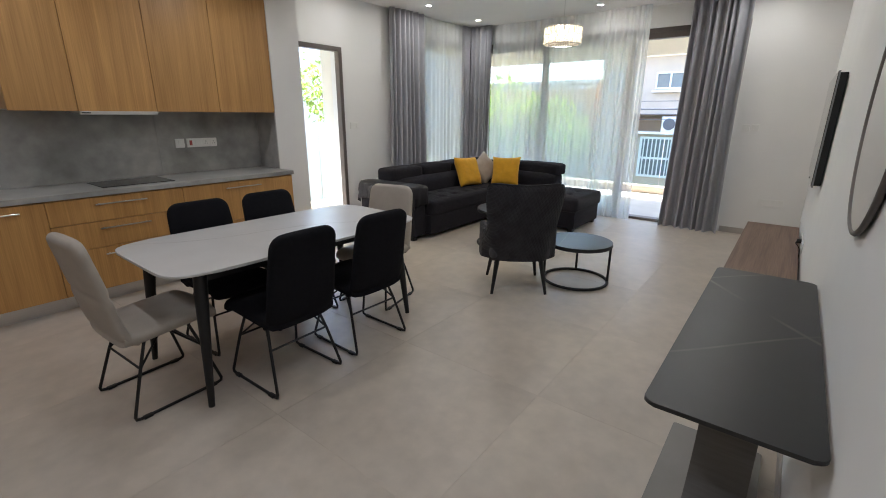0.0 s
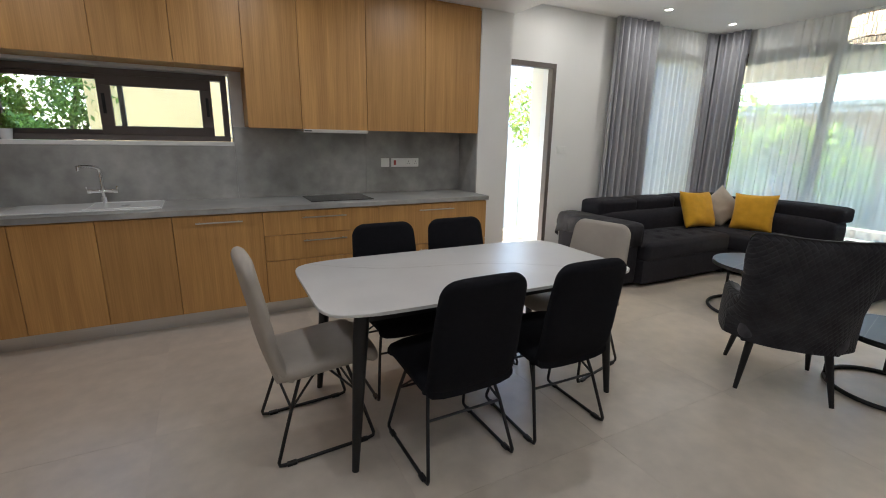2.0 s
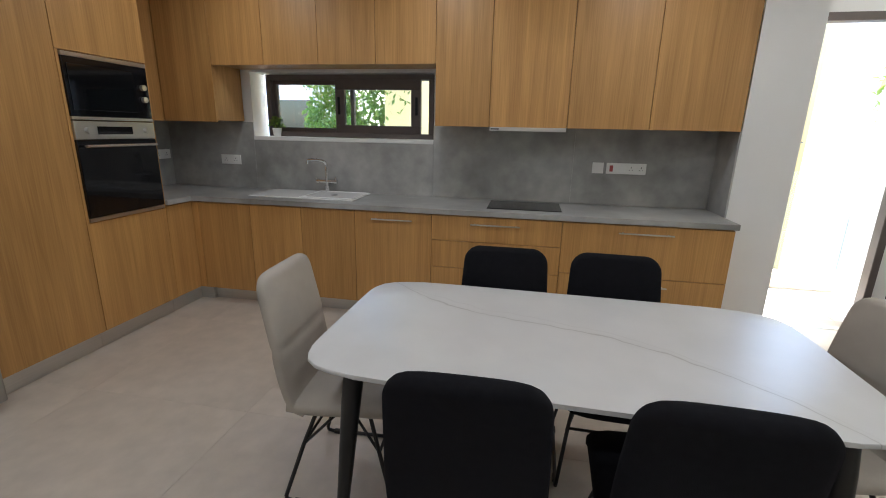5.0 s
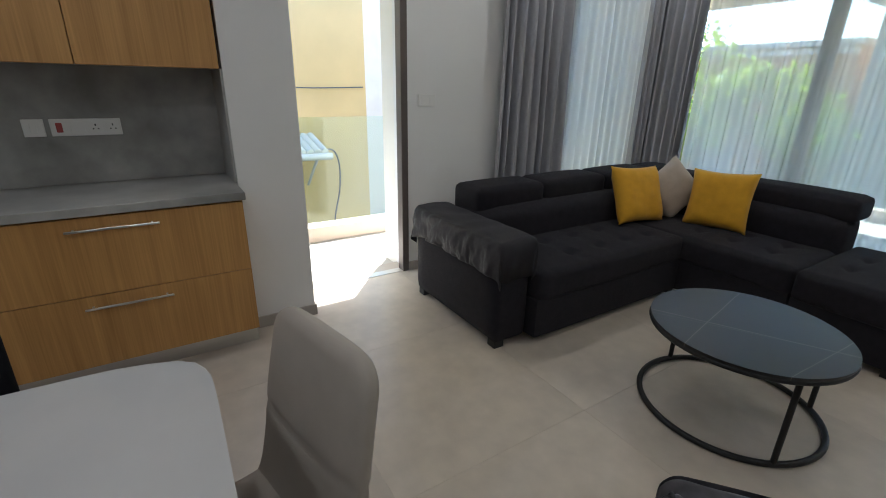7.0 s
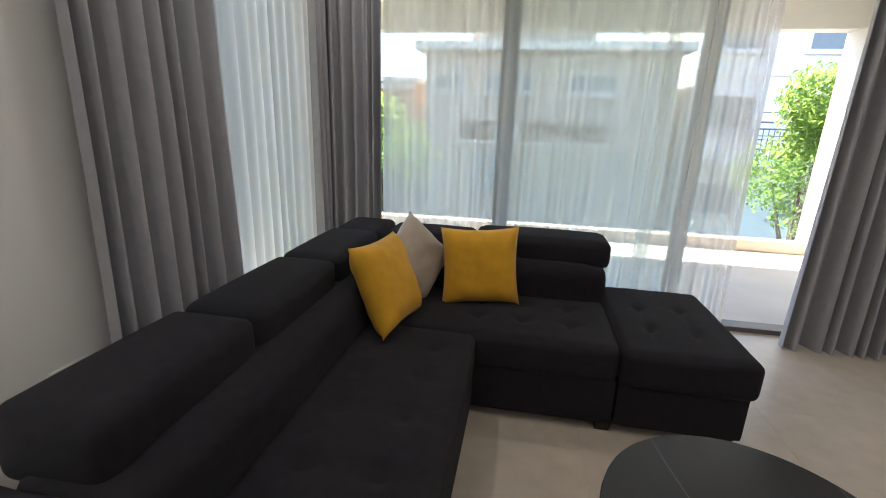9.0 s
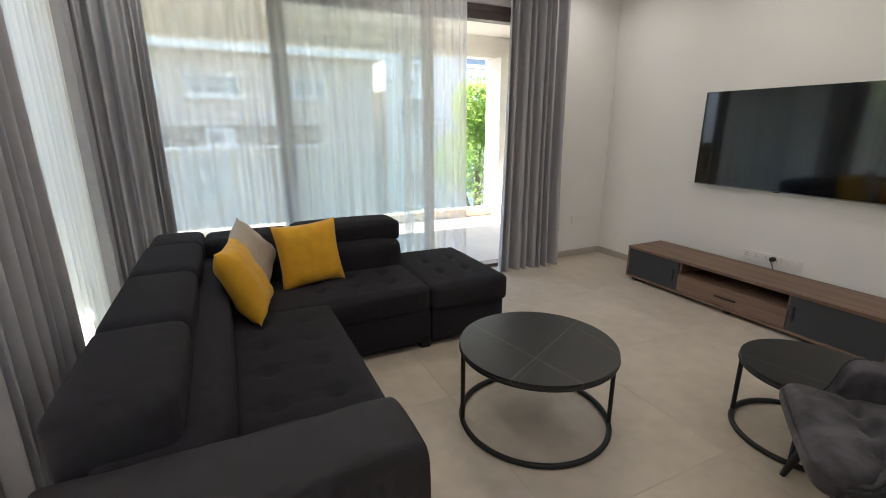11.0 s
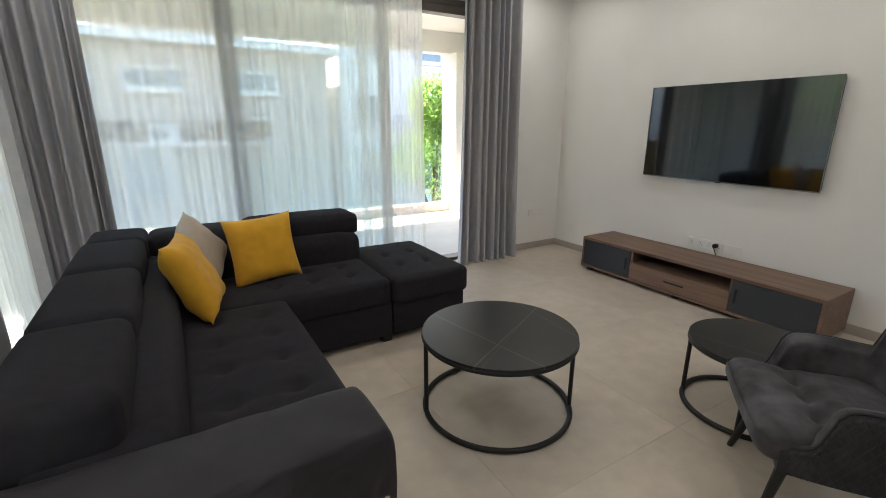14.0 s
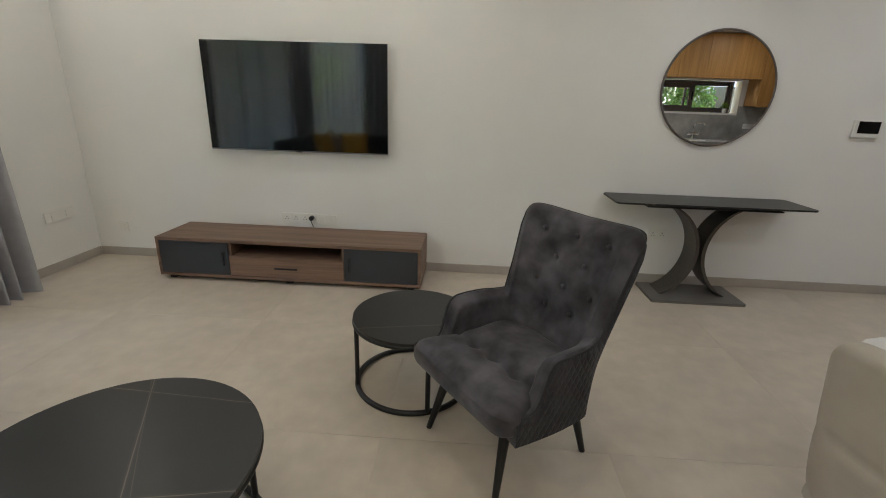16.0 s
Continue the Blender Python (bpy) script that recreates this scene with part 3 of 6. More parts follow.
# ---- kitchen ----
def bar_handle(parent, y0, y1, z, x):
    bm = bmesh.new()
    box(bm, x + 0.024, x + 0.034, y0, y1, z - 0.005, z + 0.005, bevel=0.002, seg=1)
    for y in (y0 + 0.03, y1 - 0.03):
        box(bm, x, x + 0.026, y - 0.004, y + 0.004, z - 0.004, z + 0.004)
    return part("handle", bm, M_BRUSHED, parent, "slim brushed steel bar handle")


FRONT = -4.165
OAK_L = "honey oak veneer kitchen base cabinet under the stone worktop"


def base_unit(y0, y1, fronts, label, category="cabinet"):
    """fronts: (z0, z1, handle) each with a front of its own."""
    c = thing("base_cabinet", label, category, pose(0, 0, 0), "kitchen base cabinets")
    part("body", boxes((XW + 0.014, FRONT - 0.021, y0 + 0.001, y1 - 0.001, 0.12, 0.876)), M_OAK, c)
    for z0, z1, h in fronts:
        f = part("drawer_front" if len(fronts) > 1 else "door", boxes((FRONT - 0.02, FRONT, y0 + 0.002, y1 - 0.002, z0 + 0.002, z1 - 0.002), bevel=0.0015, seg=1), M_OAK, c)
        if h:
            m = (y0 + y1) / 2
            bar_handle(f, m - h / 2, m + h / 2, z1 - 0.055, FRONT)
    part("plinth", boxes((FRONT - 0.11, FRONT - 0.095, y0 + 0.0005, y1 - 0.0005, 0.0, 0.118)), M_BRUSHED, c, "grey aluminium plinth")
    return c


base_unit(-1.0, -0.53, [(0.125, 0.872, 0)], OAK_L)
base_unit(-0.53, -0.08, [(0.125, 0.872, 0)], OAK_L)
base_unit(-0.08, 0.37, [(0.125, 0.872, 0)], OAK_L)
base_unit(0.37, 0.98, [(0.125, 0.872, 0.32)], "honey oak fronted built-in dishwasher under the worktop", "dishwasher")
base_unit(0.98, 1.935, [(0.68, 0.872, 0.36), (0.47, 0.68, 0.36), (0.125, 0.47, 0.36)], "honey oak base cabinet with three drawers")
base_unit(1.935, 3.055, [(0.495, 0.872, 0.36), (0.125, 0.495, 0.36)], "wide honey oak base cabinet with two drawers")
# return along the south wall
YF = -1.06
c = thing("base_cabinet", "honey oak corner base cabinet beside the oven tower", "cabinet", None, "kitchen base cabinets")
part("body", boxes((XW + 0.014, -3.897, YS + 0.002, YF - 0.021, 0.12, 0.876)), M_OAK, c)
part("door", boxes((FRONT + 0.002, -3.897, YF - 0.02, YF, 0.127, 0.870), bevel=0.0015, seg=1), M_OAK, c)
part("plinth", boxes((FRONT - 0.059, -3.897, YF - 0.07, YF - 0.055, 0, 0.118)), M_BRUSHED, c)
part("corner_plinth", boxes((FRONT - 0.11, FRONT - 0.06, YF - 0.07, -0.99, 0, 0.1175)), M_BRUSHED, c)
part("filler", boxes((FRONT - 0.02, FRONT, YF, -1.002, 0.127, 0.870)), M_OAK, c)

# worktop and splashback
wt = thing("worktop", "grey stone L-shaped kitchen worktop", "worktop")
bm = bmesh.new()
prism(bm, [(XW + 0.004, YS + 0.004), (-3.897, YS + 0.004), (-3.897, YF + 0.02), (FRONT + 0.02, YF + 0.02), (FRONT + 0.02, 3.068), (XW + 0.004, 3.068)], 0.88, 0.92, bevel=0.003, seg=1)
part("slab", bm, M_STONE, wt)
sp = thing("splashback", "clouded grey stone splashback panels on the kitchen wall", "splashback")
for y0, y1, z1 in ((YS + 0.014, KW[0] - 0.002, 1.52), (KW[0] - 0.0005, KW[1] - 0.001, KW[2] - 0.021), (KW[1] + 0.0005, 2.02, 1.52), (2.0215, 3.062, 1.52)):
    part("panel", boxes((XW + 0.002, XW + 0.012, y0, y1, 0.921, z1), bevel=0.0006, seg=1), M_STONE, sp)
part("panel", boxes((XW + 0.004, -3.897, YS + 0.002, YS + 0.012, 0.921, 1.515)), M_STONE, sp)
part("panel", boxes((XW + 0.013, -4.40, 3.062, 3.073, 0.921, 1.515)), M_STONE, sp)

OAK_U = "tall honey oak veneer wall cabinet above the splashback"
UF = -4.38


def wall_unit(y0, y1, z0, label, x1=UF):
    c = thing("wall_cabinet", label, "cabinet", None, "kitchen wall cabinets")
    part("body", boxes((XW + 0.014, x1 - 0.021, y0 + 0.001, y1 - 0.001, z0, KCEIL - 0.004)), M_OAK, c)
    part("door", boxes((x1 - 0.02, x1, y0 + 0.002, y1 - 0.002, z0 - 0.012, KCEIL - 0.03), bevel=0.0015, seg=1), M_OAK, c)
    return c


for y0, y1 in ((0.95, 1.36), (1.36, 1.92), (1.92, 2.475), (2.475, 3.06)):
    wall_unit(y0, y1, 1.525, OAK_U)
for k in range(4):
    wall_unit(-0.90 + 0.4625 * k, -0.90 + 0.4625 * (k + 1), 1.965, "short honey oak wall cabinet above the kitchen window")
wall_unit(-1.40, -0.90, 1.525, "honey oak corner wall cabinet beside the window")
c = thing("wall_cabinet", "honey oak wall cabinet beside the oven tower", "cabinet", None, "kitchen wall cabinets")
part("body", boxes((XW + 0.014, -3.897, YS + 0.002, -1.422, 1.525, KCEIL - 0.004)), M_OAK, c)
part("door", boxes((UF + 0.002, -3.897, -1.42, -1.40, 1.513, KCEIL - 0.03), bevel=0.0015, seg=1), M_OAK, c)

hood = thing("cooker_hood", "slim white and steel slide-out hood under the cabinet", "cooker hood")
part("body", boxes((XW + 0.03, UF - 0.005, 1.365, 1.915, 1.497, 1.523), bevel=0.003), M_WHITE, hood)
part("front_strip", boxes((UF - 0.004, UF + 0.012, 1.365, 1.915, 1.486, 1.514), bevel=0.002), M_BRUSHED, hood)
part("control_panel", boxes((UF + 0.0115, UF + 0.0135, 1.375, 1.435, 1.496, 1.504)), M_BLACKMETAL, hood)

hob = thing("hob", "black glass hob let into the stone worktop", "hob")
part("glass", boxes((-4.67, -4.27, 1.38, 1.93, 0.9205, 0.926), bevel=0.002), M_BLACKGLASS, hob)

sink = thing("kitchen_sink", "white ceramic inset sink with drainer", "sink")
bm = bmesh.new()
box(bm, -4.70, -4.27, -0.60, 0.31, 0.9205, 0.932, bevel=0.004)
part("drainer", bm, M_CERAMIC, sink)
bm = bmesh.new()
for b in ((-4.69, -4.30, -0.16, -0.14), (-4.69, -4.30, 0.28, 0.30), (-4.69, -4.67, -0.14, 0.28), (-4.32, -4.30, -0.14, 0.28)):
    box(bm, *b, 0.932, 0.938, bevel=0.002, seg=1)
part("rim", bm, M_CERAMIC, sink)
bm = cyl(bmesh.new(), -4.48, 0.07, 0.932, 0.934, 0.03)
part("plughole", bm, M_CHROME, sink)

tap = thing("kitchen_tap", "chrome mixer tap with cross handles behind the sink", "tap", pose(-4.69, -0.09, 0.921))
part("base", cyl(bmesh.new(), 0, 0, 0, 0.06, 0.022), M_CHROME, tap, smooth=40)
bm = bmesh.new()
tube(bm, spline([(0, 0, 0.05), (0.005, 0, 0.15), (0.012, 0, 0.245), (0.03, -0.01, 0.275), (0.07, -0.045, 0.29), (0.13, -0.09, 0.292), (0.152, -0.105, 0.288)], 22), 0.0135, 10)
tube(bm, [(0.148, -0.102, 0.29), (0.150, -0.103, 0.262)], 0.0125, 10)
part("spout", bm, M_CHROME, tap, smooth=50)
bm = bmesh.new()
tube(bm, [(0, -0.07, 0.10), (0, 0.07, 0.10)], 0.016, 10)
part("valve_body", bm, M_CHROME, tap, smooth=50)
for s in (-1, 1):
    bm = bmesh.new()
    tube(bm, [(0, s * 0.07, 0.10), (0, s * 0.095, 0.10)], 0.02, 10)
    tube(bm, [(0, s * 0.085, 0.10), (0.03, s * 0.095, 0.135)], 0.005, 6)
    part("handle", bm, M_CHROME, tap, smooth=50)


# pantry and oven tower
X_P0, X_P1, X_O1 = -2.575, -3.25, -3.895
c = thing("tall_cabinet", "full-height honey oak veneer pantry cabinet", "cabinet", None, "tall kitchen units")
part("body", boxes((X_P1 + 0.001, X_P0, YS + 0.002, YF - 0.021, 0.12, KCEIL - 0.004)), M_OAK, c)
part("door", boxes((X_P1 + 0.002, X_P0, YF - 0.02, YF, 0.125, KCEIL - 0.03), bevel=0.0015, seg=1), M_OAK, c)
part("plinth", boxes((X_P1 + 0.001, X_P0, YF - 0.07, YF - 0.055, 0, 0.118)), M_BRUSHED, c)
OV0, OV1, MW1 = 0.862, 1.497, 1.895
c = thing("tall_cabinet", "honey oak tower cabinet housing oven and microwave", "cabinet", None, "tall kitchen units")
bm = boxes((X_O1 + 0.001, X_P1 - 0.001, YS + 0.002, YF - 0.021, 0.12, OV0), (X_O1 + 0.001, X_P1 - 0.001, YS + 0.002, YF - 0.021, MW1, KCEIL - 0.004),
           (X_O1 + 0.001, X_O1 + 0.02, YS + 0.002, YF, OV0, MW1), (X_P1 - 0.02, X_P1 - 0.001, YS + 0.002, YF, OV0, MW1), (X_O1 + 0.02, X_P1 - 0.02, YS + 0.002, YS + 0.02, OV0, MW1))
part("body", bm, M_OAK, c)
part("door", boxes((X_O1 + 0.002, X_P1 - 0.002, YF - 0.02, YF, 0.125, OV0 - 0.002), bevel=0.0015, seg=1), M_OAK, c)
part("door", boxes((X_O1 + 0.002, X_P1 - 0.002, YF - 0.02, YF, MW1 + 0.002, KCEIL - 0.03), bevel=0.0015, seg=1), M_OAK, c)
part("plinth", boxes((X_O1 + 0.001, X_P1 - 0.001, YF - 0.07, YF - 0.055, 0, 0.118)), M_BRUSHED, c)
ox0, ox1 = X_O1 + 0.022, X_P1 - 0.022
ov = thing("oven", "built-in black glass oven with steel control panel", "oven")
part("body", boxes((ox0, ox1, YS + 0.06, YF - 0.005, OV0 + 0.002, OV1 - 0.002)), M_BLACKMETAL, ov)
part("control_panel", boxes((ox0, ox1, YF - 0.004, YF + 0.016, OV1 - 0.115, OV1 - 0.004), bevel=0.003), M_BRUSHED, ov)
od = part("oven_door", boxes((ox0, ox1, YF - 0.004, YF + 0.016, OV0 + 0.03, OV1 - 0.12), bevel=0.004), M_BLACKGLASS, ov)
part("bottom_strip", boxes((ox0, ox1, YF - 0.004, YF + 0.012, OV0 + 0.004, OV0 + 0.027)), M_BRUSHED, ov)
bm = bmesh.new()
tube(bm, [(ox0 + 0.03, YF + 0.05, OV1 - 0.155), (ox1 - 0.03, YF + 0.05, OV1 - 0.155)], 0.009)
for x in (ox0 + 0.05, ox1 - 0.05):
    tube(bm, [(x, YF + 0.01, OV1 - 0.155), (x, YF + 0.05, OV1 - 0.155)], 0.007)
part("handle", bm, M_BRUSHED, od, smooth=50)
part("display", boxes((ox0 + 0.19, ox1 - 0.15, YF + 0.0165, YF + 0.019, OV1 - 0.085, OV1 - 0.035)), M_BLACKGLASS, ov)
for x in (ox0 + 0.08, ox1 - 0.08):
    bm = bmesh.new()
    tube(bm, [(x, YF + 0.015, OV1 - 0.06), (x, YF + 0.04, OV1 - 0.06)], 0.02, 16)
    part("knob", bm, M_BRUSHED, ov, smooth=40)
mw = thing("microwave", "built-in black glass microwave above the oven", "microwave")
part("body", boxes((ox0, ox1, YS + 0.10, YF - 0.005, OV1 + 0.002, MW1 - 0.002)), M_BLACKMETAL, mw)
part("top_strip", boxes((ox0, ox1, YF - 0.004, YF + 0.014, MW1 - 0.03, MW1 - 0.006)), M_BRUSHED, mw)
part("bottom_strip", boxes((ox0, ox1, YF - 0.004, YF + 0.014, OV1 + 0.004, OV1 + 0.022)), M_BRUSHED, mw)
part("front", boxes((ox0, ox1, YF - 0.004, YF + 0.012, OV1 + 0.024, MW1 - 0.032), bevel=0.003), M_BLACKGLASS, mw)
part("door_window", boxes((ox0 + 0.12, ox1 - 0.02, YF + 0.0125, YF + 0.016, OV1 + 0.06, MW1 - 0.07), bevel=0.003), M_SCREEN, mw)
for z in (OV1 + 0.15, OV1 + 0.23):
    bm = bmesh.new()
    tube(bm, [(ox0 + 0.055, YF + 0.01, z), (ox0 + 0.055, YF + 0.035, z)], 0.02, 16)
    part("knob", bm, M_BRUSHED, mw, smooth=40)

fr = thing("fridge_freezer", "tall grey steel fridge freezer beside the pantry", "fridge")
FX0, FX1, FY = -2.565, -1.965, -0.955
part("body", boxes((FX0, FX1, YS + 0.04, FY - 0.065, 0.02, 2.02), bevel=0.006), M_FRIDGE, fr)
part("upper_door", boxes((FX0, FX1, FY - 0.06, FY, 0.815, 2.02), bevel=0.012, seg=3), M_FRIDGE, fr)
part("lower_door", boxes((FX0, FX1, FY - 0.06, FY, 0.05, 0.800), bevel=0.012, seg=3), M_FRIDGE, fr)
part("plinth", boxes((FX0 + 0.02, FX1 - 0.02, YS + 0.06, FY - 0.07, 0.0, 0.05)), M_BLACKMETAL, fr)
part("gasket", boxes((FX0 + 0.01, FX1 - 0.01, FY - 0.055, FY - 0.012, 0.7995, 0.8155)), M_BLACKMETAL, fr)


# ---- dining table and chairs ----
def shell(bm, path, widths, thick, sides=20, power=3.2):
    """A padded sheet along a path of (y, z): each ring a squarish oval as wide as given there."""
    pts = [Vector((0, y, z)) for y, z in path]
    rings = []
    n = len(pts)
    for i, p in enumerate(pts):
        d = (pts[min(i + 1, n - 1)] - pts[max(i - 1, 0)]).normalized()
        nrm = Vector((1, 0, 0)).cross(d)
        ring = []
        for k in range(sides):
            a = 2 * math.pi * k / sides
            ca, sa = math.cos(a), math.sin(a)
            r = (abs(ca) ** power + abs(sa) ** power) ** (-1 / power)
            ring.append(bm.verts.new(p + Vector((widths[i] / 2 * ca * r, 0, 0)) + nrm * (thick[i] / 2 * sa * r)))
        rings.append(ring)
    for i in range(n - 1):
        for k in range(sides):
            bm.faces.new((rings[i][k], rings[i][(k + 1) % sides], rings[i + 1][(k + 1) % sides], rings[i + 1][k]))
    bm.faces.new(rings[0][::-1])
    bm.faces.new(rings[-1])
    bmesh.ops.recalc_face_normals(bm, faces=bm.faces)
    return bm


def dining_chair(fabric, label, group, m, top=0.928, seat_z=0.47, pleat=0.0):
    c = thing("dining_chair", label, "chair", m, group)
    sp = spline([(0.225, seat_z - 0.075), (0.235, seat_z - 0.045), (0.20, seat_z - 0.028), (0.05, seat_z - 0.035), (-0.12, seat_z - 0.045), (-0.20, seat_z - 0.04)], 16)
    w = [0.36, 0.41] + [0.435] * 14
    t = [0.035, 0.075] + [0.095] * 14
    part("seat", shell(bmesh.new(), sp, w, t), fabric, c, smooth=60)
    fine = spline([(-0.135, seat_z - 0.075), (-0.185, seat_z - 0.02), (-0.215, seat_z + 0.09), (-0.235, seat_z + 0.22), (-0.262, seat_z + 0.36), (-0.285, top)], 240)
    run = [0.0]
    for p, q in zip(fine, fine[1:]):
        run.append(run[-1] + math.hypot(q[0] - p[0], q[1] - p[1]))
    total = run[-1]
    marks = [(total - 0.09) * k / 30 for k in range(31)] + [total - 0.09 * (1 - math.sin(math.pi / 2 * k / 14)) - 0.0005 * (k == 14) for k in range(1, 15)]
    bp, w, t = [], [], []
    for d in marks:
        k = min(range(len(run)), key=lambda q: abs(run[q] - d))
        k = max(0, min(len(run) - 2, k if run[k] <= d else k - 1))
        u = (d - run[k]) / (run[k + 1] - run[k])
        bp.append(tuple(fine[k][c] + (fine[k + 1][c] - fine[k][c]) * u for c in (0, 1)))
        f, left = d / total, total - d
        corner = 0.075 - math.sqrt(max(0.0, 0.075 ** 2 - max(0.0, 0.075 - left) ** 2))
        lip = 0.030 - math.sqrt(max(0.0, 0.030 ** 2 - max(0.0, 0.030 - left) ** 2))
        low = max(0.0, (0.06 - f) / 0.06)
        w.append(0.435 + 0.012 * math.sin(math.pi * f) - 0.034 * f - 2 * corner - 0.015 * low)
        t.append(max(0.008, 0.070 - 2.1 * lip) - 0.03 * low - pleat * math.exp(-((f - 0.50) ** 2) / 0.0006))
    part("backrest", shell(bmesh.new(), bp, w, t, 28), fabric, c, smooth=75)
    def rod(p0, p1, r):
        part("cross_bar", tube(bmesh.new(), [p0, p1], r, 6), M_BLACKMETAL, c, smooth=60)
    for s in (-1, 1):
        p = [(s * 0.165, -0.10, seat_z - 0.08), (s * 0.19, -0.15, 0.26), (s * 0.222, -0.225, 0.03), (s * 0.223, -0.222, 0.014), (s * 0.223, -0.20, 0.009),
             (s * 0.223, 0.20, 0.009), (s * 0.223, 0.222, 0.014), (s * 0.222, 0.225, 0.03), (s * 0.19, 0.16, 0.26), (s * 0.165, 0.12, seat_z - 0.08)]
        part("side_frame", tube(bmesh.new(), p, 0.0085, 8), M_BLACKMETAL, c, smooth=60)
        for y in (-0.17, 0.17):
            part("glide", boxes((s * 0.223 - 0.012, s * 0.223 + 0.012, y - 0.022, y + 0.022, 0.0, 0.016), bevel=0.003), M_BLACKMETAL, c)
        rod((s * 0.19, -0.15, 0.26), (s * 0.12, 0.0, seat_z - 0.075), 0.006)
        rod((s * 0.19, 0.16, 0.26), (s * 0.12, 0.02, seat_z - 0.075), 0.006)
    rod((-0.192, -0.15, 0.26), (0.192, -0.15, 0.26), 0.0065)
    rod((-0.192, 0.16, 0.26), (0.192, 0.16, 0.26), 0.0065)
    rod((-0.165, -0.10, seat_z - 0.085), (0.165, -0.10, seat_z - 0.085), 0.0065)
    return c


G = "chairs round the dining table"
black_l = "black fabric dining chair with black wire sled legs"
black = dining_chair(M_NAVY, black_l, G, pose(-2.14, 1.56, 0, 0, 0, 91))
copy_thing(black, pose(-2.14, 2.15, 0, 0, 0, 88.5))
copy_thing(black, pose(-2.83, 1.59, 0, 0, 0, -90))
copy_thing(black, pose(-2.83, 2.105, 0, 0, 0, -91))
cream = dining_chair(M_CREAM, "taupe leatherette dining chair with black wire sled legs", G, pose(-2.54, 1.005, 0, 0, 0, 3), 0.955, 0.475, 0.02)
dining_chair(M_CREAM, "taupe leatherette dining chair turned aside at the table end", G, pose(-2.53, 2.698, 0, 0, 0, 193), 0.93, 0.465, 0.02)

table = thing("dining_table", "rounded white marble-look dining table on black tapered legs", "table", pose(-2.515, 1.863, 0, 0, 0, -0.9))
bow = []
for k in range(96):
    a = 2 * math.pi * k / 96
    ca, sa = math.cos(a), math.sin(a)
    r = (abs(ca) ** 8 + abs(sa) ** 8) ** (-1 / 8)
    bow.append((0.449 * ca * r, 0.878 * sa * r))
part("tabletop", prism(bmesh.new(), bow, 0.745, 0.76, bevel=0.005, seg=2), M_TABLETOP, table, smooth=35)
part("apron", boxes((-0.33, 0.33, -0.70, -0.67, 0.675, 0.744), (-0.33, 0.33, 0.67, 0.70, 0.675, 0.744), (-0.33, -0.30, -0.67, 0.67, 0.675, 0.744), (0.30, 0.33, -0.67, 0.67, 0.675, 0.744)), M_BLACKMETAL, table)
for sx in (-1, 1):
    for sy in (-1, 1):
        bm = bmesh.new()
        tube(bm, [(sx * 0.335, sy * 0.70, 0.744), (sx * 0.345, sy * 0.715, 0.60), (sx * 0.385, sy * 0.765, 0.0)], [0.034, 0.033, 0.016], 14)
        part("leg", bm, M_BLACKMETAL, table, smooth=50)


# ---- living room ----
# corner sofa
sofa = thing("corner_sofa", "charcoal fabric corner sofa with adjustable headrests and a chaise end", "sofa")
SX0, SX1, SY0, SY1 = -4.35, -3.345, 4.21, 6.80
SEAT, NF, CX0, CX1 = 0.465, 5.83, -2.65, -2.035


def soft_part(name, x0, x1, y0, y1, z0, z1, r, parent=sofa, material=None, cuts=8, puff=0.0, crown=0.0, m=None, label=""):
    bm = soft_box(x1 - x0, y1 - y0, z1 - z0, r, cuts, puff, crown)
    bm.transform(Matrix.Translation(((x0 + x1) / 2, (y0 + y1) / 2, z0)))
    return part(name, bm, material or M_SOFA, parent, label, smooth=70, m=m)


def tufted(name, x0, x1, y0, y1, z0, z1, spots, along="y", depth=0.027, r=0.045, crown=0.014):
    """A seat cushion drawn down by buttons, with creases running from button to button."""
    bm = soft_box(x1 - x0, y1 - y0, z1 - z0, r, 34, 0.010, crown)
    bm.transform(Matrix.Translation(((x0 + x1) / 2, (y0 + y1) / 2, z0)))
    for v in bm.verts:
        if v.co.z > z1 - 0.03:
            for x, y in spots:
                dx, dy = v.co.x - x, v.co.y - y
                a, c = (dx, dy) if along == "x" else (dy, dx)
                v.co.z -= depth * math.exp(-(dx * dx + dy * dy) / 0.0012) + 0.013 * math.exp(-c * c / 0.0004) * math.exp(-a * a / 0.014)
            v.co.z += 0.004 * noise.noise(Vector((v.co.x * 6, v.co.y * 6, 1.3)))
    return part(name, bm, M_SOFA, sofa, smooth=70)


soft_part("base", SX0 + 0.02, SX1 - 0.006, SY0 + 0.215, SY1 - 0.02, 0.045, 0.30, 0.02)
soft_part("base", SX1 - 0.03, CX0 - 0.001, NF + 0.006, SY1 - 0.02, 0.045, 0.30, 0.02)
soft_part("base", CX0 + 0.001, CX1 - 0.025, NF + 0.006, 6.72, 0.045, 0.30, 0.02)
tufted("seat_cushion", -3.99, SX1, SY0 + 0.235, NF + 0.03, 0.27, SEAT, [(x, y) for x in (-3.76, -3.52) for y in (4.85, 5.12, 5.39, 5.64)], "x")
tufted("seat_cushion", -3.95, CX0 - 0.002, NF, 6.50, 0.27, SEAT, [(x, y) for x in (-3.36, -3.12, -2.87) for y in (6.05, 6.26)])
tufted("chaise_cushion", CX0 + 0.002, CX1, NF - 0.02, 6.74, 0.27, SEAT + 0.002, [(x, y) for x in (-2.47, -2.25) for y in (6.10, 6.38)])
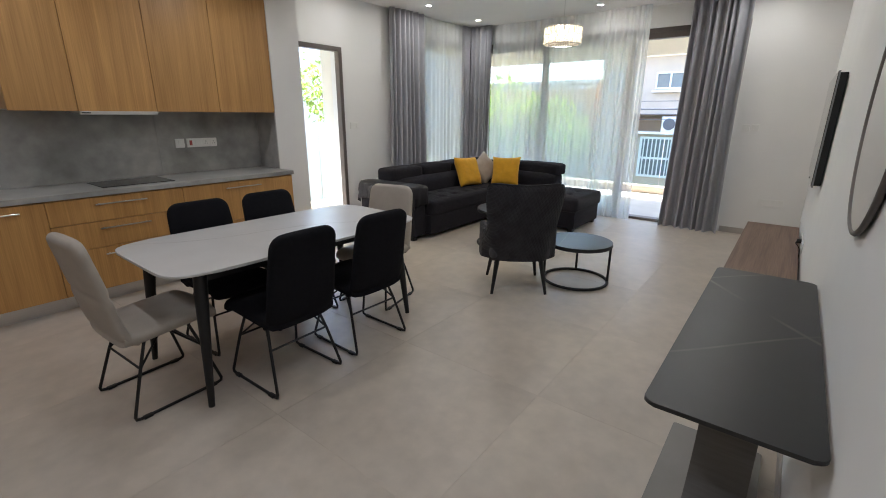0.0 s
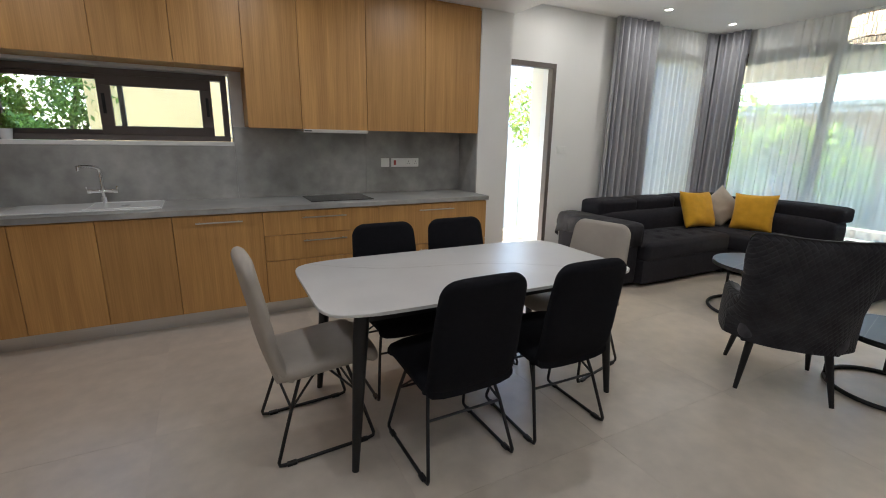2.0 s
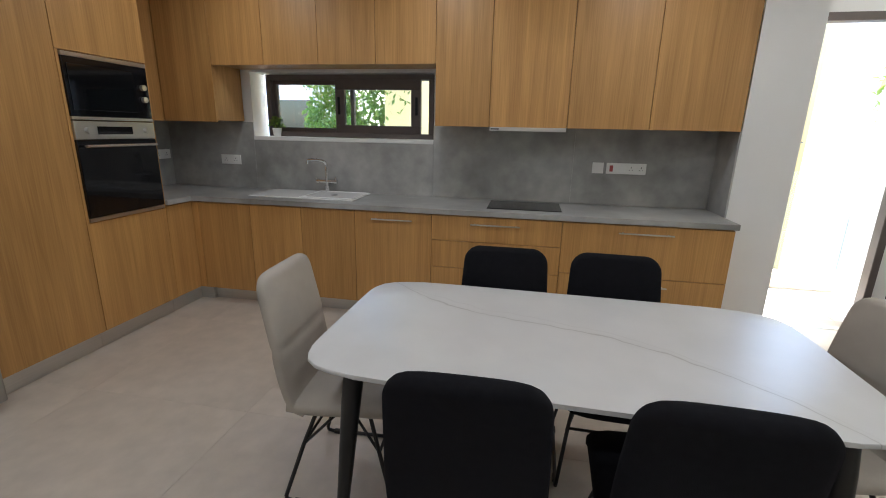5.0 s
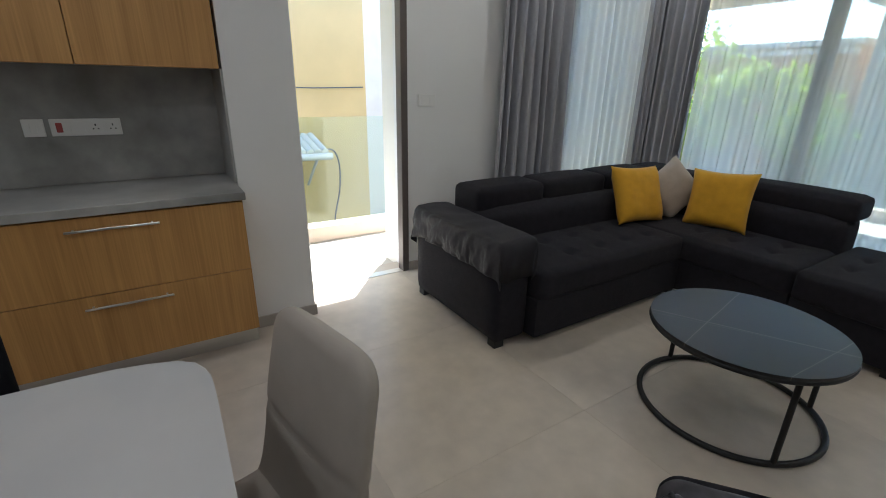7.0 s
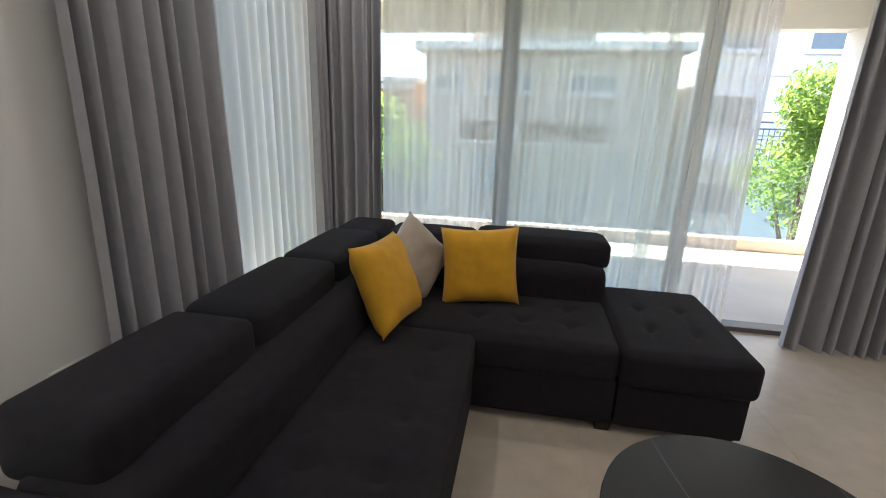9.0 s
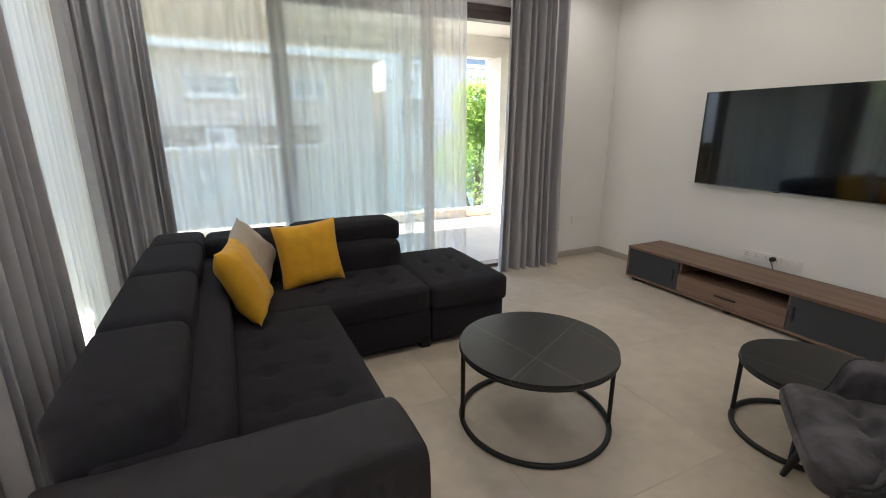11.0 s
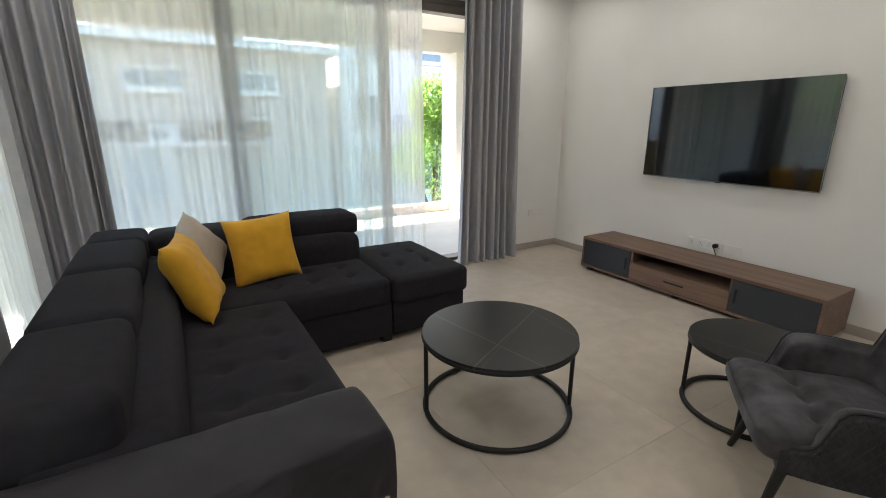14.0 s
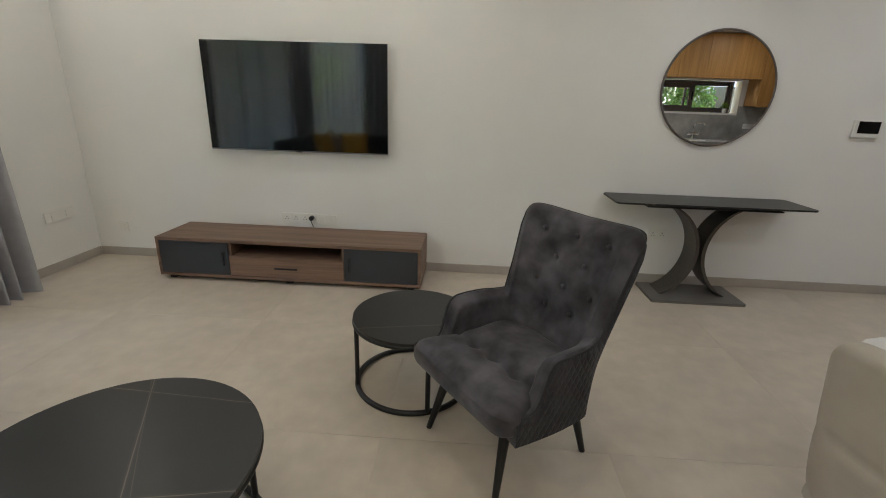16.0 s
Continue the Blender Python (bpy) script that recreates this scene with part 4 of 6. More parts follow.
soft_part("backrest", -4.28, -3.91, SY0 + 0.235, 6.46, 0.28, 0.675, 0.07, puff=0.015, crown=0.01)
soft_part("backrest", -3.96, -2.65, 6.40, 6.76, 0.28, 0.675, 0.07, puff=0.015, crown=0.01)
soft_part("backrest", -4.32, -3.94, 6.30, 6.78, 0.28, 0.66, 0.05)
for y0, y1 in ((SY0 + 0.28, 5.10), (5.105, 5.78), (5.785, 6.42)):
    soft_part("headrest", SX0, -4.035, y0, y1, 0.600, 0.806, 0.042, puff=0.008, crown=0.016, cuts=14)
soft_part("headrest", SX0 + 0.01, -4.03, 6.425, SY1, 0.600, 0.800, 0.042, puff=0.008, crown=0.014, cuts=14)
soft_part("headrest", -4.025, -3.45, 6.49, SY1, 0.640, 0.784, 0.042, puff=0.008, crown=0.014, cuts=14)
soft_part("headrest", -3.445, -2.63, 6.49, SY1, 0.640, 0.808, 0.042, puff=0.008, crown=0.016, cuts=14)
soft_part("arm", SX0 - 0.01, SX1 - 0.08, SY0 - 0.02, SY0 + 0.215, 0.045, 0.655, 0.03)
# loose cover over the arm, with a crumpled hanging edge
bm = bmesh.new()
prof = spline([(4.446, 0.47), (4.444, 0.63), (4.428, 0.668), (4.32, 0.677), (4.225, 0.672), (4.190, 0.660), (4.174, 0.625), (4.170, 0.53), (4.176, 0.445)], 44)
nx = 110
gr = []
for i in range(nx + 1):
    f = i / nx
    x = SX0 - 0.022 + (SX1 - 0.038 - SX0) * f
    row = []
    for k, (y, z) in enumerate(prof):
        h = k / (len(prof) - 1)
        drop = max(0.0, h - 0.58) / 0.42
        wz = (0.015 - 0.01 * f) * drop + 0.028 * drop * noise.noise(Vector((f * 5.0, 0.3, 2.0)))
        wy = -0.026 * drop * (0.3 + noise.noise(Vector((f * 8 + drop * 2.5, drop * 2.2, 5.0)))) - 0.017 * math.sqrt(drop) * noise.noise(Vector((f * 17 + drop * 3, drop * 4, 9.0))) - 0.008 * drop * noise.noise(Vector((f * 40, drop * 8, 3.0)))
        wy *= min(1.0, 0.15 + (1 - f) / 0.15)
        up = 0.009 * (1 - drop) * noise.noise(Vector((f * 7, h * 6, 4.0)))
        end = min(1.0, f / 0.03, (1 - f) / 0.03)
        row.append(bm.verts.new((x, y + wy, z + wz + up - 0.03 * (1 - end) ** 2)))
    gr.append(row)
for i in range(nx):
    for k in range(len(prof) - 1):
        bm.faces.new((gr[i][k], gr[i][k + 1], gr[i + 1][k + 1], gr[i + 1][k]))
for i in (0, nx):
    lowr = [bm.verts.new((v.co.x + (0.005 if i == 0 else -0.008), min(4.424, max(4.195, v.co.y)), min(v.co.z - 0.03, 0.44 + 0.03 * noise.noise(Vector((v.co.y * 14, 1.0, 2.0)))))) for v in gr[i]]
    for k in range(len(prof) - 1):
        bm.faces.new((gr[i][k], gr[i][k + 1], lowr[k + 1], lowr[k]))
bmesh.ops.recalc_face_normals(bm, faces=bm.faces)
cover = part("sofa_arm_cover", bm, M_COVER, None, "", smooth=80)
sol = cover.modifiers.new("thickness", "SOLIDIFY")
sol.thickness = 0.006
tagged(cover, "dark crumpled fabric cover laid over the sofa arm", "sofa cover")
for x, y in ((-4.31, 4.24), (-3.48, 4.24), (CX0 - 0.04, 5.89), (CX1 - 0.09, 5.89), (CX1 - 0.09, 6.66), (-4.29, 6.74), (-3.42, 5.86)):
    part("foot", boxes((x - 0.035, x + 0.035, y - 0.035, y + 0.035, 0, 0.05), bevel=0.005), M_BLACKMETAL, sofa)


def cushion(material, label, size, m):
    bm = bmesh.new()
    n = 18
    grid = {}
    for side in (1, -1):
        for i in range(n + 1):
            for j in range(n + 1):
                u, v = 2 * i / n - 1, 2 * j / n - 1
                edge = i in (0, n) or j in (0, n)
                if side == -1 and edge:
                    grid[side, i, j] = grid[1, i, j]
                    continue
                px = u * size / 2 * (1 - 0.085 * (1 - v * v) * u * u)
                pz = v * size / 2 * (1 - 0.085 * (1 - u * u) * v * v)
                h = 0.085 * ((1 - u ** 4) * (1 - v ** 4)) ** 0.55 if not edge else 0.0
                wr = 0.010 * noise.noise(Vector((u * 2.6 + size * 9, v * 2.6, side))) + 0.005 * noise.noise(Vector((u * 6 + size * 5, v * 3, side + 4)))
                grid[side, i, j] = bm.verts.new((px, side * (h + (wr if not edge else 0)), pz))
    for side in (1, -1):
        for i in range(n):
            for j in range(n):
                q = [grid[side, i, j], grid[side, i + 1, j], grid[side, i + 1, j + 1], grid[side, i, j + 1]]
                bm.faces.new(q if side == -1 else q[::-1])
    bmesh.ops.recalc_face_normals(bm, faces=bm.faces)
    ob = part("cushion", bm, material, None, "", smooth=80)
    ob.matrix_basis = m
    return tagged(ob, label, "cushion", "cushions on the sofa")


cushion(M_YELLOW, "mustard yellow velvet cushion leaning in the sofa corner", 0.46, pose(-3.81, 5.885, 0.675, -24, 2, 80))
cushion(M_BEIGE, "beige velvet cushion set on its point in the sofa corner", 0.40, pose(-3.76, 6.26, 0.69, -20, 45, 38))
cushion(M_YELLOW, "mustard yellow velvet cushion propped against the sofa back", 0.45, pose(-3.38, 6.27, 0.675, -14, -2, 11))


def round_table(name, r, h, label, m, veins, angles):
    t = thing(name, label, "coffee table", m, "nest of round coffee tables")
    part("tabletop", prism(bmesh.new(), disc_outline(r, 64), h - 0.014, h, bevel=0.004, seg=2), veins, t, smooth=35)
    bm = bmesh.new()
    n = 64
    tube(bm, [(x, y, h - 0.024) for x, y in disc_outline(r - 0.008, n)], 0.012, 8, closed=True)
    part("rim", bm, M_BLACKMETAL, t, smooth=60)
    bm = bmesh.new()
    tube(bm, [(x, y, 0.014) for x, y in disc_outline(r - 0.014, n)], 0.014, 8, closed=True)
    part("base_ring", bm, M_BLACKMETAL, t, smooth=60)
    for a in angles:
        a = radians(a)
        bm = bmesh.new()
        x, y = (r - 0.014) * math.cos(a), (r - 0.014) * math.sin(a)
        tube(bm, [(x, y, 0.02), (x, y, h - 0.02)], 0.012, 8)
        part("leg", bm, M_BLACKMETAL, t, smooth=60)
    return t


round_table("coffee_table", 0.403, 0.442, "large round black marble-look coffee table with ring base", pose(-2.480, 4.882, 0, 0, 0, 15), M_BLACKTOP, (146, -52, 37))
round_table("coffee_table", 0.304, 0.392, "small round black marble-look side table with ring base", pose(-1.364, 4.166, 0, 0, 0, 40), M_BLACKTOP_SMALL, (161, -19, 70))

# armchair
ac = thing("armchair", "grey velvet wing armchair with button-tufted back and black legs", "armchair", pose(-1.77, 3.72, 0, 0, 0, 37))
PLAN = spline([(-0.315, 0.232), (-0.328, 0.13), (-0.335, 0.01), (-0.325, -0.12), (-0.27, -0.225), (-0.15, -0.27), (0.0, -0.28),
               (0.15, -0.27), (0.27, -0.225), (0.325, -0.12), (0.335, 0.01), (0.328, 0.13), (0.315, 0.232)], 97)
TOPS = spline([(0.0, 0.972), (0.12, 0.976), (0.22, 0.982), (0.29, 0.980), (0.335, 0.962), (0.365, 0.915), (0.385, 0.82), (0.400, 0.67), (0.412, 0.60), (0.44, 0.585), (0.58, 0.588), (0.70, 0.588), (0.755, 0.580), (0.79, 0.550), (0.815, 0.485), (0.845, 0.425), (0.885, 0.405), (1.0, 0.390)], 160)


def chair_top(s):
    a = abs(s)
    for k in range(len(TOPS) - 1):
        if TOPS[k][0] <= a <= TOPS[k + 1][0]:
            t = (a - TOPS[k][0]) / max(1e-6, TOPS[k + 1][0] - TOPS[k][0])
            return TOPS[k][1] + (TOPS[k + 1][1] - TOPS[k][1]) * t
    return TOPS[-1][1]


def chair_point(i, z, inward):
    s = 2 * i / 96 - 1
    x, y = PLAN[i]
    x0_, y0_ = PLAN[max(0, i - 1)]
    x1_, y1_ = PLAN[min(96, i + 1)]
    d = Vector((x1_ - x0_, y1_ - y0_, 0)).normalized()
    nrm = Vector((-d.y, d.x, 0))
    k = max(0.0, z - 0.34)
    b = max(0.0, min(1.0, (0.52 - abs(s)) / 0.16))
    b = b * b * (3 - 2 * b)
    p = Vector((x * (0.83 + 0.53 * k * b + 0.17 * (1 - b)), y - 0.20 * k * b - 0.02 * k, z)) + nrm * inward
    return p, s


BUTTONS = [(x, z) for z, xs in ((0.90, (-0.17, 0.0, 0.17)), (0.79, (-0.085, 0.085)), (0.68, (-0.15, 0.0, 0.15)), (0.58, (-0.075, 0.075))) for x in xs]


def chair_panel(name, i0, i1, inner, material, rows=26):
    bm = bmesh.new()
    grid = []
    for i in range(i0, i1 + 1):
        zt = chair_top(2 * i / 96 - 1)
        col = []
        for r in range(rows + 1):
            f = r / rows
            z = 0.305 + (zt - 0.305) * f
            edge = 0.040 * (1 - math.sqrt(max(0.0, 1 - max(0.0, (f - 0.90) / 0.10) ** 2)))
            off = (0.085 - edge) if inner else edge * 0.6
            p, s = chair_point(i, z, off)
            if inner and abs(s) < 0.5:
                for bx, bz in BUTTONS:
                    dx, dz = p.x - bx, z - bz
                    p.y -= 0.026 * math.exp(-(dx * dx + dz * dz) / 0.0011)
                    p.y -= 0.006 * math.exp(-((abs(dx) - abs(dz) * 0.8) ** 2) / 0.0003) * math.exp(-(dx * dx + dz * dz) / 0.006)
            col.append(bm.verts.new(p))
        grid.append(col)
    for a in range(len(grid) - 1):
        for r in range(rows):
            bm.faces.new((grid[a][r], grid[a + 1][r], grid[a + 1][r + 1], grid[a][r + 1]))
    return bm, grid


def chair_section(name, i0, i1, outside, words):
    bm_i, _ = chair_panel("", i0, i1, True, M_VELVET)
    inner = part(name, bm_i, M_VELVET, ac, smooth=80)
    bm_o, _ = chair_panel("", i0, i1, False, M_QUILT)
    part("outer_panel", bm_o, outside, inner, words, smooth=80)
    # closing strip over the top edge and the ends
    bm = bmesh.new()
    rows = []
    for i in range(i0, i1 + 1):
        zt = chair_top(2 * i / 96 - 1)
        rows.append([bm.verts.new(chair_point(i, zt + h, o)[0]) for o, h in ((0.024, 0.0), (0.030, 0.006), (0.0375, 0.006), (0.045, 0.0))])
    for a in range(len(rows) - 1):
        for k in range(3):
            bm.faces.new((rows[a][k], rows[a][k + 1], rows[a + 1][k + 1], rows[a + 1][k]))
    part("edge_band", bm, M_VELVET, inner, smooth=80)
    bm = bmesh.new()
    tube(bm, [chair_point(i, chair_top(2 * i / 96 - 1) + 0.002, 0.020)[0] for i in range(i0, i1 + 1)], 0.005, 6)
    part("piping", bm, M_PIPING, inner, "dark piping along the edge", smooth=60)
    return inner


back = chair_section("backrest", 24, 72, M_QUILT, "diamond-quilted grey velvet outside")
for bx, bz in BUTTONS:
    best = min((abs(chair_point(i, bz, 0.085)[0].x - bx), i) for i in range(30, 67))[1]
    p = chair_point(best, bz, 0.085)[0] + Vector((0, -0.018, 0))
    bm = bmesh.new()
    bmesh.ops.create_uvsphere(bm, u_segments=10, v_segments=6, radius=0.012, matrix=Matrix.Translation(p) @ Matrix.Diagonal((1, 0.55, 1, 1)))
    part("button", bm, M_VELVET, back, smooth=60)
for i0, i1 in ((0, 24), (72, 96)):
    arm = chair_section("arm", i0, i1, M_QUILT, "diamond-quilted grey velvet outside")
    e = i0 if i0 == 0 else i1
    zt = chair_top(2 * e / 96 - 1)
    bm = bmesh.new()
    ring = [chair_point(e, z, o)[0] + Vector((0, dy, 0)) for z, o, dy in ((0.305, 0.0, 0), (0.305, 0.085, 0), (zt - 0.05, 0.085, 0.0), (zt, 0.045, 0), (zt, 0.02, 0), (zt - 0.03, 0.0, 0))]
    bm.faces.new([bm.verts.new(p) for p in ring])
    part("front_face", bm, M_VELVET, arm)
bm = soft_box(0.52, 0.545, 0.152, 0.055, 32, 0.012, 0.024)
bm.transform(Matrix.Translation((0, 0.028, 0.300)))
for v in bm.verts:
    if v.co.z > 0.42:
        for bx, by in ((-0.13, 0.08), (0.0, 0.08), (0.13, 0.08)):
            d2 = (v.co.x - bx) ** 2 + (v.co.y - by) ** 2
            v.co.z -= 0.034 * math.exp(-d2 / 0.0014) + 0.010 * math.exp(-d2 / 0.012)
        v.co.z -= 0.012 * math.exp(-(v.co.y - 0.08) ** 2 / 0.0004)
        v.co.z += 0.006 * noise.noise(Vector((v.co.x * 11, v.co.y * 11, 2.1)))
    if v.co.y > 0.10:
        v.co.x *= 1.0 + 1.3 * (min(v.co.y, 0.22) - 0.10)
        v.co.z += 0.02 * max(0.0, min(1.0, (v.co.y - 0.2) / 0.12)) * (v.co.z < 0.40) * 2
part("seat", bm, M_VELVET, ac, smooth=80)
part("underside", boxes((-0.24, 0.24, -0.20, 0.19, 0.285, 0.312), bevel=0.01), M_BLACKMETAL, ac)
for s in (-1, 1):
    for y, f in ((-0.20, -1), (0.17, 1)):
        bm = bmesh.new()
        tube(bm, [(s * 0.19, y - f * 0.01, 0.292), (s * 0.235, y + f * 0.06, 0.0)], [0.023, 0.0125], 12)
        part("leg", bm, M_BLACKMETAL, ac, smooth=50)

# television and low board
tv = thing("television", "large flat black television hung on the wall", "television")
part("case", boxes((0.232, XE - 0.006, 4.59, 6.035, 1.01, 1.81), bevel=0.004), M_BLACKMETAL, tv)
part("bezel", boxes((0.224, 0.2345, 4.58, 6.045, 0.996, 1.823), bevel=0.002), M_TVEDGE, tv)
part("screen", boxes((0.220, 0.2242, 4.583, 6.042, 1.006, 1.820)), M_SCREEN, tv)
part("logo_bar", boxes((0.217, 0.2238, 5.285, 5.335, 0.994, 1.003)), M_BLACKMETAL, tv)

B0, B1 = 4.256, 6.355
bench = thing("tv_bench", "low walnut television bench with anthracite doors", "tv bench")
BX = -0.205
part("top", boxes((BX, 0.266, B0, B1, 0.325, 0.35), bevel=0.002), M_WALNUT, bench)
part("side_panel", boxes((BX, 0.266, B0, B0 + 0.022, 0.055, 0.325), bevel=0.0015, seg=1), M_WALNUT, bench)
part("side_panel", boxes((BX, 0.266, B1 - 0.022, B1, 0.055, 0.325), bevel=0.0015, seg=1), M_WALNUT, bench)
part("bottom", boxes((BX, 0.266, B0, B1, 0.033, 0.055), bevel=0.0015, seg=1), M_WALNUT, bench)
part("back_panel", boxes((0.258, 0.264, B0 + 0.022, B1 - 0.022, 0.055, 0.325)), M_WALNUT, bench)
d1, d2 = B1 - 0.58, B0 + 0.60
part("divider", boxes((BX + 0.02, 0.258, d1 - 0.018, d1, 0.055, 0.325)), M_WALNUT, bench)
part("divider", boxes((BX + 0.02, 0.258, d2, d2 + 0.018, 0.055, 0.325)), M_WALNUT, bench)
part("shelf", boxes((BX + 0.02, 0.258, d2 + 0.018, d1 - 0.018, 0.20, 0.216)), M_WALNUT, bench)
part("drawer_front", boxes((BX, BX + 0.018, d2 + 0.004, d1 - 0.004, 0.058, 0.216), bevel=0.0015, seg=1), M_WALNUT, bench)
for y0, y1, hy in ((d1 + 0.002, B1 - 0.024, d1 + 0.04), (B0 + 0.024, d2 - 0.002, d2 - 0.04)):
    dr = part("door", boxes((BX, BX + 0.018, y0, y1, 0.058, 0.322), bevel=0.0015, seg=1), M_ANTHRA, bench)
    part("handle", boxes((BX - 0.016, BX - 0.006, hy - 0.005, hy + 0.005, 0.14, 0.25), (BX - 0.007, BX + 0.001, hy - 0.004, hy + 0.004, 0.145, 0.155), (BX - 0.007, BX + 0.001, hy - 0.004, hy + 0.004, 0.235, 0.245)), M_BLACKMETAL, dr)
ym = (d1 + d2) / 2
part("handle", boxes((BX - 0.018, BX - 0.008, ym - 0.09, ym + 0.09, 0.132, 0.142), (BX - 0.009, BX + 0.001, ym - 0.085, ym - 0.07, 0.133, 0.141), (BX - 0.009, BX + 0.001, ym + 0.07, ym + 0.085, 0.133, 0.141)), M_BLACKMETAL, bench)
for y in (B0 + 0.08, ym, B1 - 0.08):
    for x in (BX + 0.06, 0.21):
        part("foot", boxes((x - 0.025, x + 0.025, y - 0.025, y + 0.025, 0, 0.034)), M_BLACKMETAL, bench)

# console table and mirror
con = thing("console_table", "anthracite stone console table on crossed curved metal legs", "console table", pose(0.075, 2.11, 0))
part("tabletop", prism(bmesh.new(), rounded(0.40, 1.43, 0.03), 0.752, 0.765, bevel=0.003, seg=1), M_GREYTOP, con)
part("subframe", boxes((-0.14, 0.12, -0.51, 0.47, 0.724, 0.733), bevel=0.002), M_BLACKMETAL, con)
for y in (-0.40, 0.0, 0.38):
    part("spacer", boxes((-0.03, 0.03, y - 0.03, y + 0.03, 0.7335, 0.7515), bevel=0.002), M_BLACKMETAL, con)
part("base_plate", prism(bmesh.new(), rounded(0.37, 0.71, 0.01, cx=-0.045), 0.0, 0.022, bevel=0.002, seg=1), M_STEELPLATE, con)
for s in (-1, 1):
    bm = bmesh.new()
    pin = []
    for k in range(21):
        z = 0.022 + (0.7235 - 0.022) * k / 20
        zz = (z - 0.373) / 0.351
        y = s * (0.012 + 0.215 * (1 - math.sqrt(max(0.0, 1 - 0.80 * zz * zz))) / (1 - math.sqrt(0.2)))
        pin.append((y, z))
    for k, (y, z) in enumerate(pin):
        dy = s * 0.028
        for x in (-0.10, 0.10):
            bm.verts.new((x, y, z))
            bm.verts.new((x, y + dy, z))
    bm.verts.ensure_lookup_table()
    for k in range(20):
        a = [bm.verts[4 * k + i] for i in range(4)]
        b = [bm.verts[4 * k + 4 + i] for i in range(4)]
        for i, j in ((0, 1), (1, 3), (3, 2), (2, 0)):
            bm.faces.new((a[i], a[j], b[j], b[i]))
    bm.faces.new([bm.verts[i] for i in (0, 1, 3, 2)])
    bm.faces.new([bm.verts[80 + i] for i in (0, 1, 3, 2)])
    bmesh.ops.recalc_face_normals(bm, faces=bm.faces)
    part("curved_leg", bm, M_GUN, con, smooth=40)

mir = thing("wall_mirror", "round wall mirror with a thin dark rim", "mirror", Matrix.Translation((XE - 0.004, 2.09, 1.575)) @ pose(0, 0, 0, 0, -90, 0))
part("glass", prism(bmesh.new(), disc_outline(0.405, 64), 0.004, 0.014), M_MIRROR, mir, smooth=30)
bm = bmesh.new()
tube(bm, [(x, y, 0.010) for x, y in disc_outline(0.410, 64)], 0.009, 8, closed=True)
part("rim", bm, M_DARKFRAME, mir, smooth=60)


# sockets and switches: on_east / on_north / on_west say which wall they sit on
def plate(name, label, w, h, m, n_inner=1, kind_="socket"):
    t = thing(name, label, "wall socket" if "socket" in name else "switch", m, "wall plates")
    part("faceplate", boxes((-w / 2, w / 2, -0.009, 0, -h / 2, h / 2), bevel=0.002, seg=1), M_WHITE, t)
    step = w / n_inner
    for k in range(n_inner):
        cx = -w / 2 + step * (k + 0.5)
        if kind_ == "socket":
            s = part("outlet", boxes((cx - 0.030, cx + 0.030, -0.0115, -0.009, -0.030, 0.030), bevel=0.001, seg=1), M_WHITE, t)
            part("pin_holes", boxes((cx - 0.003, cx + 0.003, -0.0125, -0.0116, 0.006, 0.016), (cx - 0.014, cx - 0.008, -0.0125, -0.0116, -0.012, -0.006), (cx + 0.008, cx + 0.014, -0.0125, -0.0116, -0.012, -0.006)), M_BLACKMETAL, s)
        else:
            part("rocker", boxes((cx - 0.014, cx + 0.014, -0.013, -0.009, -0.026, 0.026), bevel=0.001, seg=1), M_WHITE, t)
    return t


def on_east(y, z):
    return pose(XE - 0.001, y, z, 0, 0, -90)


def on_north(x, z):
    return pose(x, YN - 0.001, z)


def on_west(y, z, x=XW):
    return pose(x + 0.001, y, z, 0, 0, 90)


plate("wall_socket", "row of white wall sockets behind the television bench", 0.32, 0.086, on_east(5.36, 0.425), 4)
plate("wall_socket", "white data and aerial plate beside the sockets", 0.15, 0.086, on_east(5.12, 0.42), 2, "switch")
plate("wall_socket", "white double wall socket under the console table", 0.15, 0.086, on_east(2.33, 0.43), 2)
plate("wall_socket", "plain white double plate low on the window wall", 0.27, 0.086, on_north(-0.055, 0.445), 2, "switch")
plate("wall_socket", "white double socket low on the wall behind the drape", 0.15, 0.086, on_west(5.02, 0.52), 2)
plate("wall_socket", "small white blank plate low on the wall near the corner", 0.086, 0.086, on_east(6.99, 0.268), 1, "switch")
plate("light_switch", "white light switch beside the curtain", 0.086, 0.086, on_north(-0.375, 1.37), 1, "switch")
plate("light_switch", "white light switch beside the curtain", 0.086, 0.086, on_north(-0.475, 1.365), 1, "switch")
plate("light_switch", "white light switch beside the balcony door", 0.15, 0.086, on_west(4.505, 1.35), 2, "switch")
plate("wall_socket", "plain white blank plate on the splashback", 0.086, 0.086, on_west(2.215, 1.215, XW + 0.012), 1, "switch")
ck = plate("wall_socket", "white cooker switch with red rocker and two sockets", 0.30, 0.086, on_west(2.43, 1.215, XW + 0.012), 4)
for piece in [c for c in ck.children if c.name.startswith("outlet")][:2]:
    for hole in list(piece.children):
        bpy.data.objects.remove(hole)
part("red_rocker", boxes((-0.126, -0.100, -0.0155, -0.0118, -0.024, 0.024), bevel=0.002, seg=1), M_RED, ck, "small red rocker")
plate("wall_socket", "white double socket on the splashback beside the sink", 0.20, 0.086, on_west(-1.07, 1.18, XW + 0.012), 2)
plate("wall_socket", "white socket on the splashback beside the oven tower", 0.20, 0.086, pose(-4.63, YS + 0.013, 1.215, 0, 0, 180), 2)

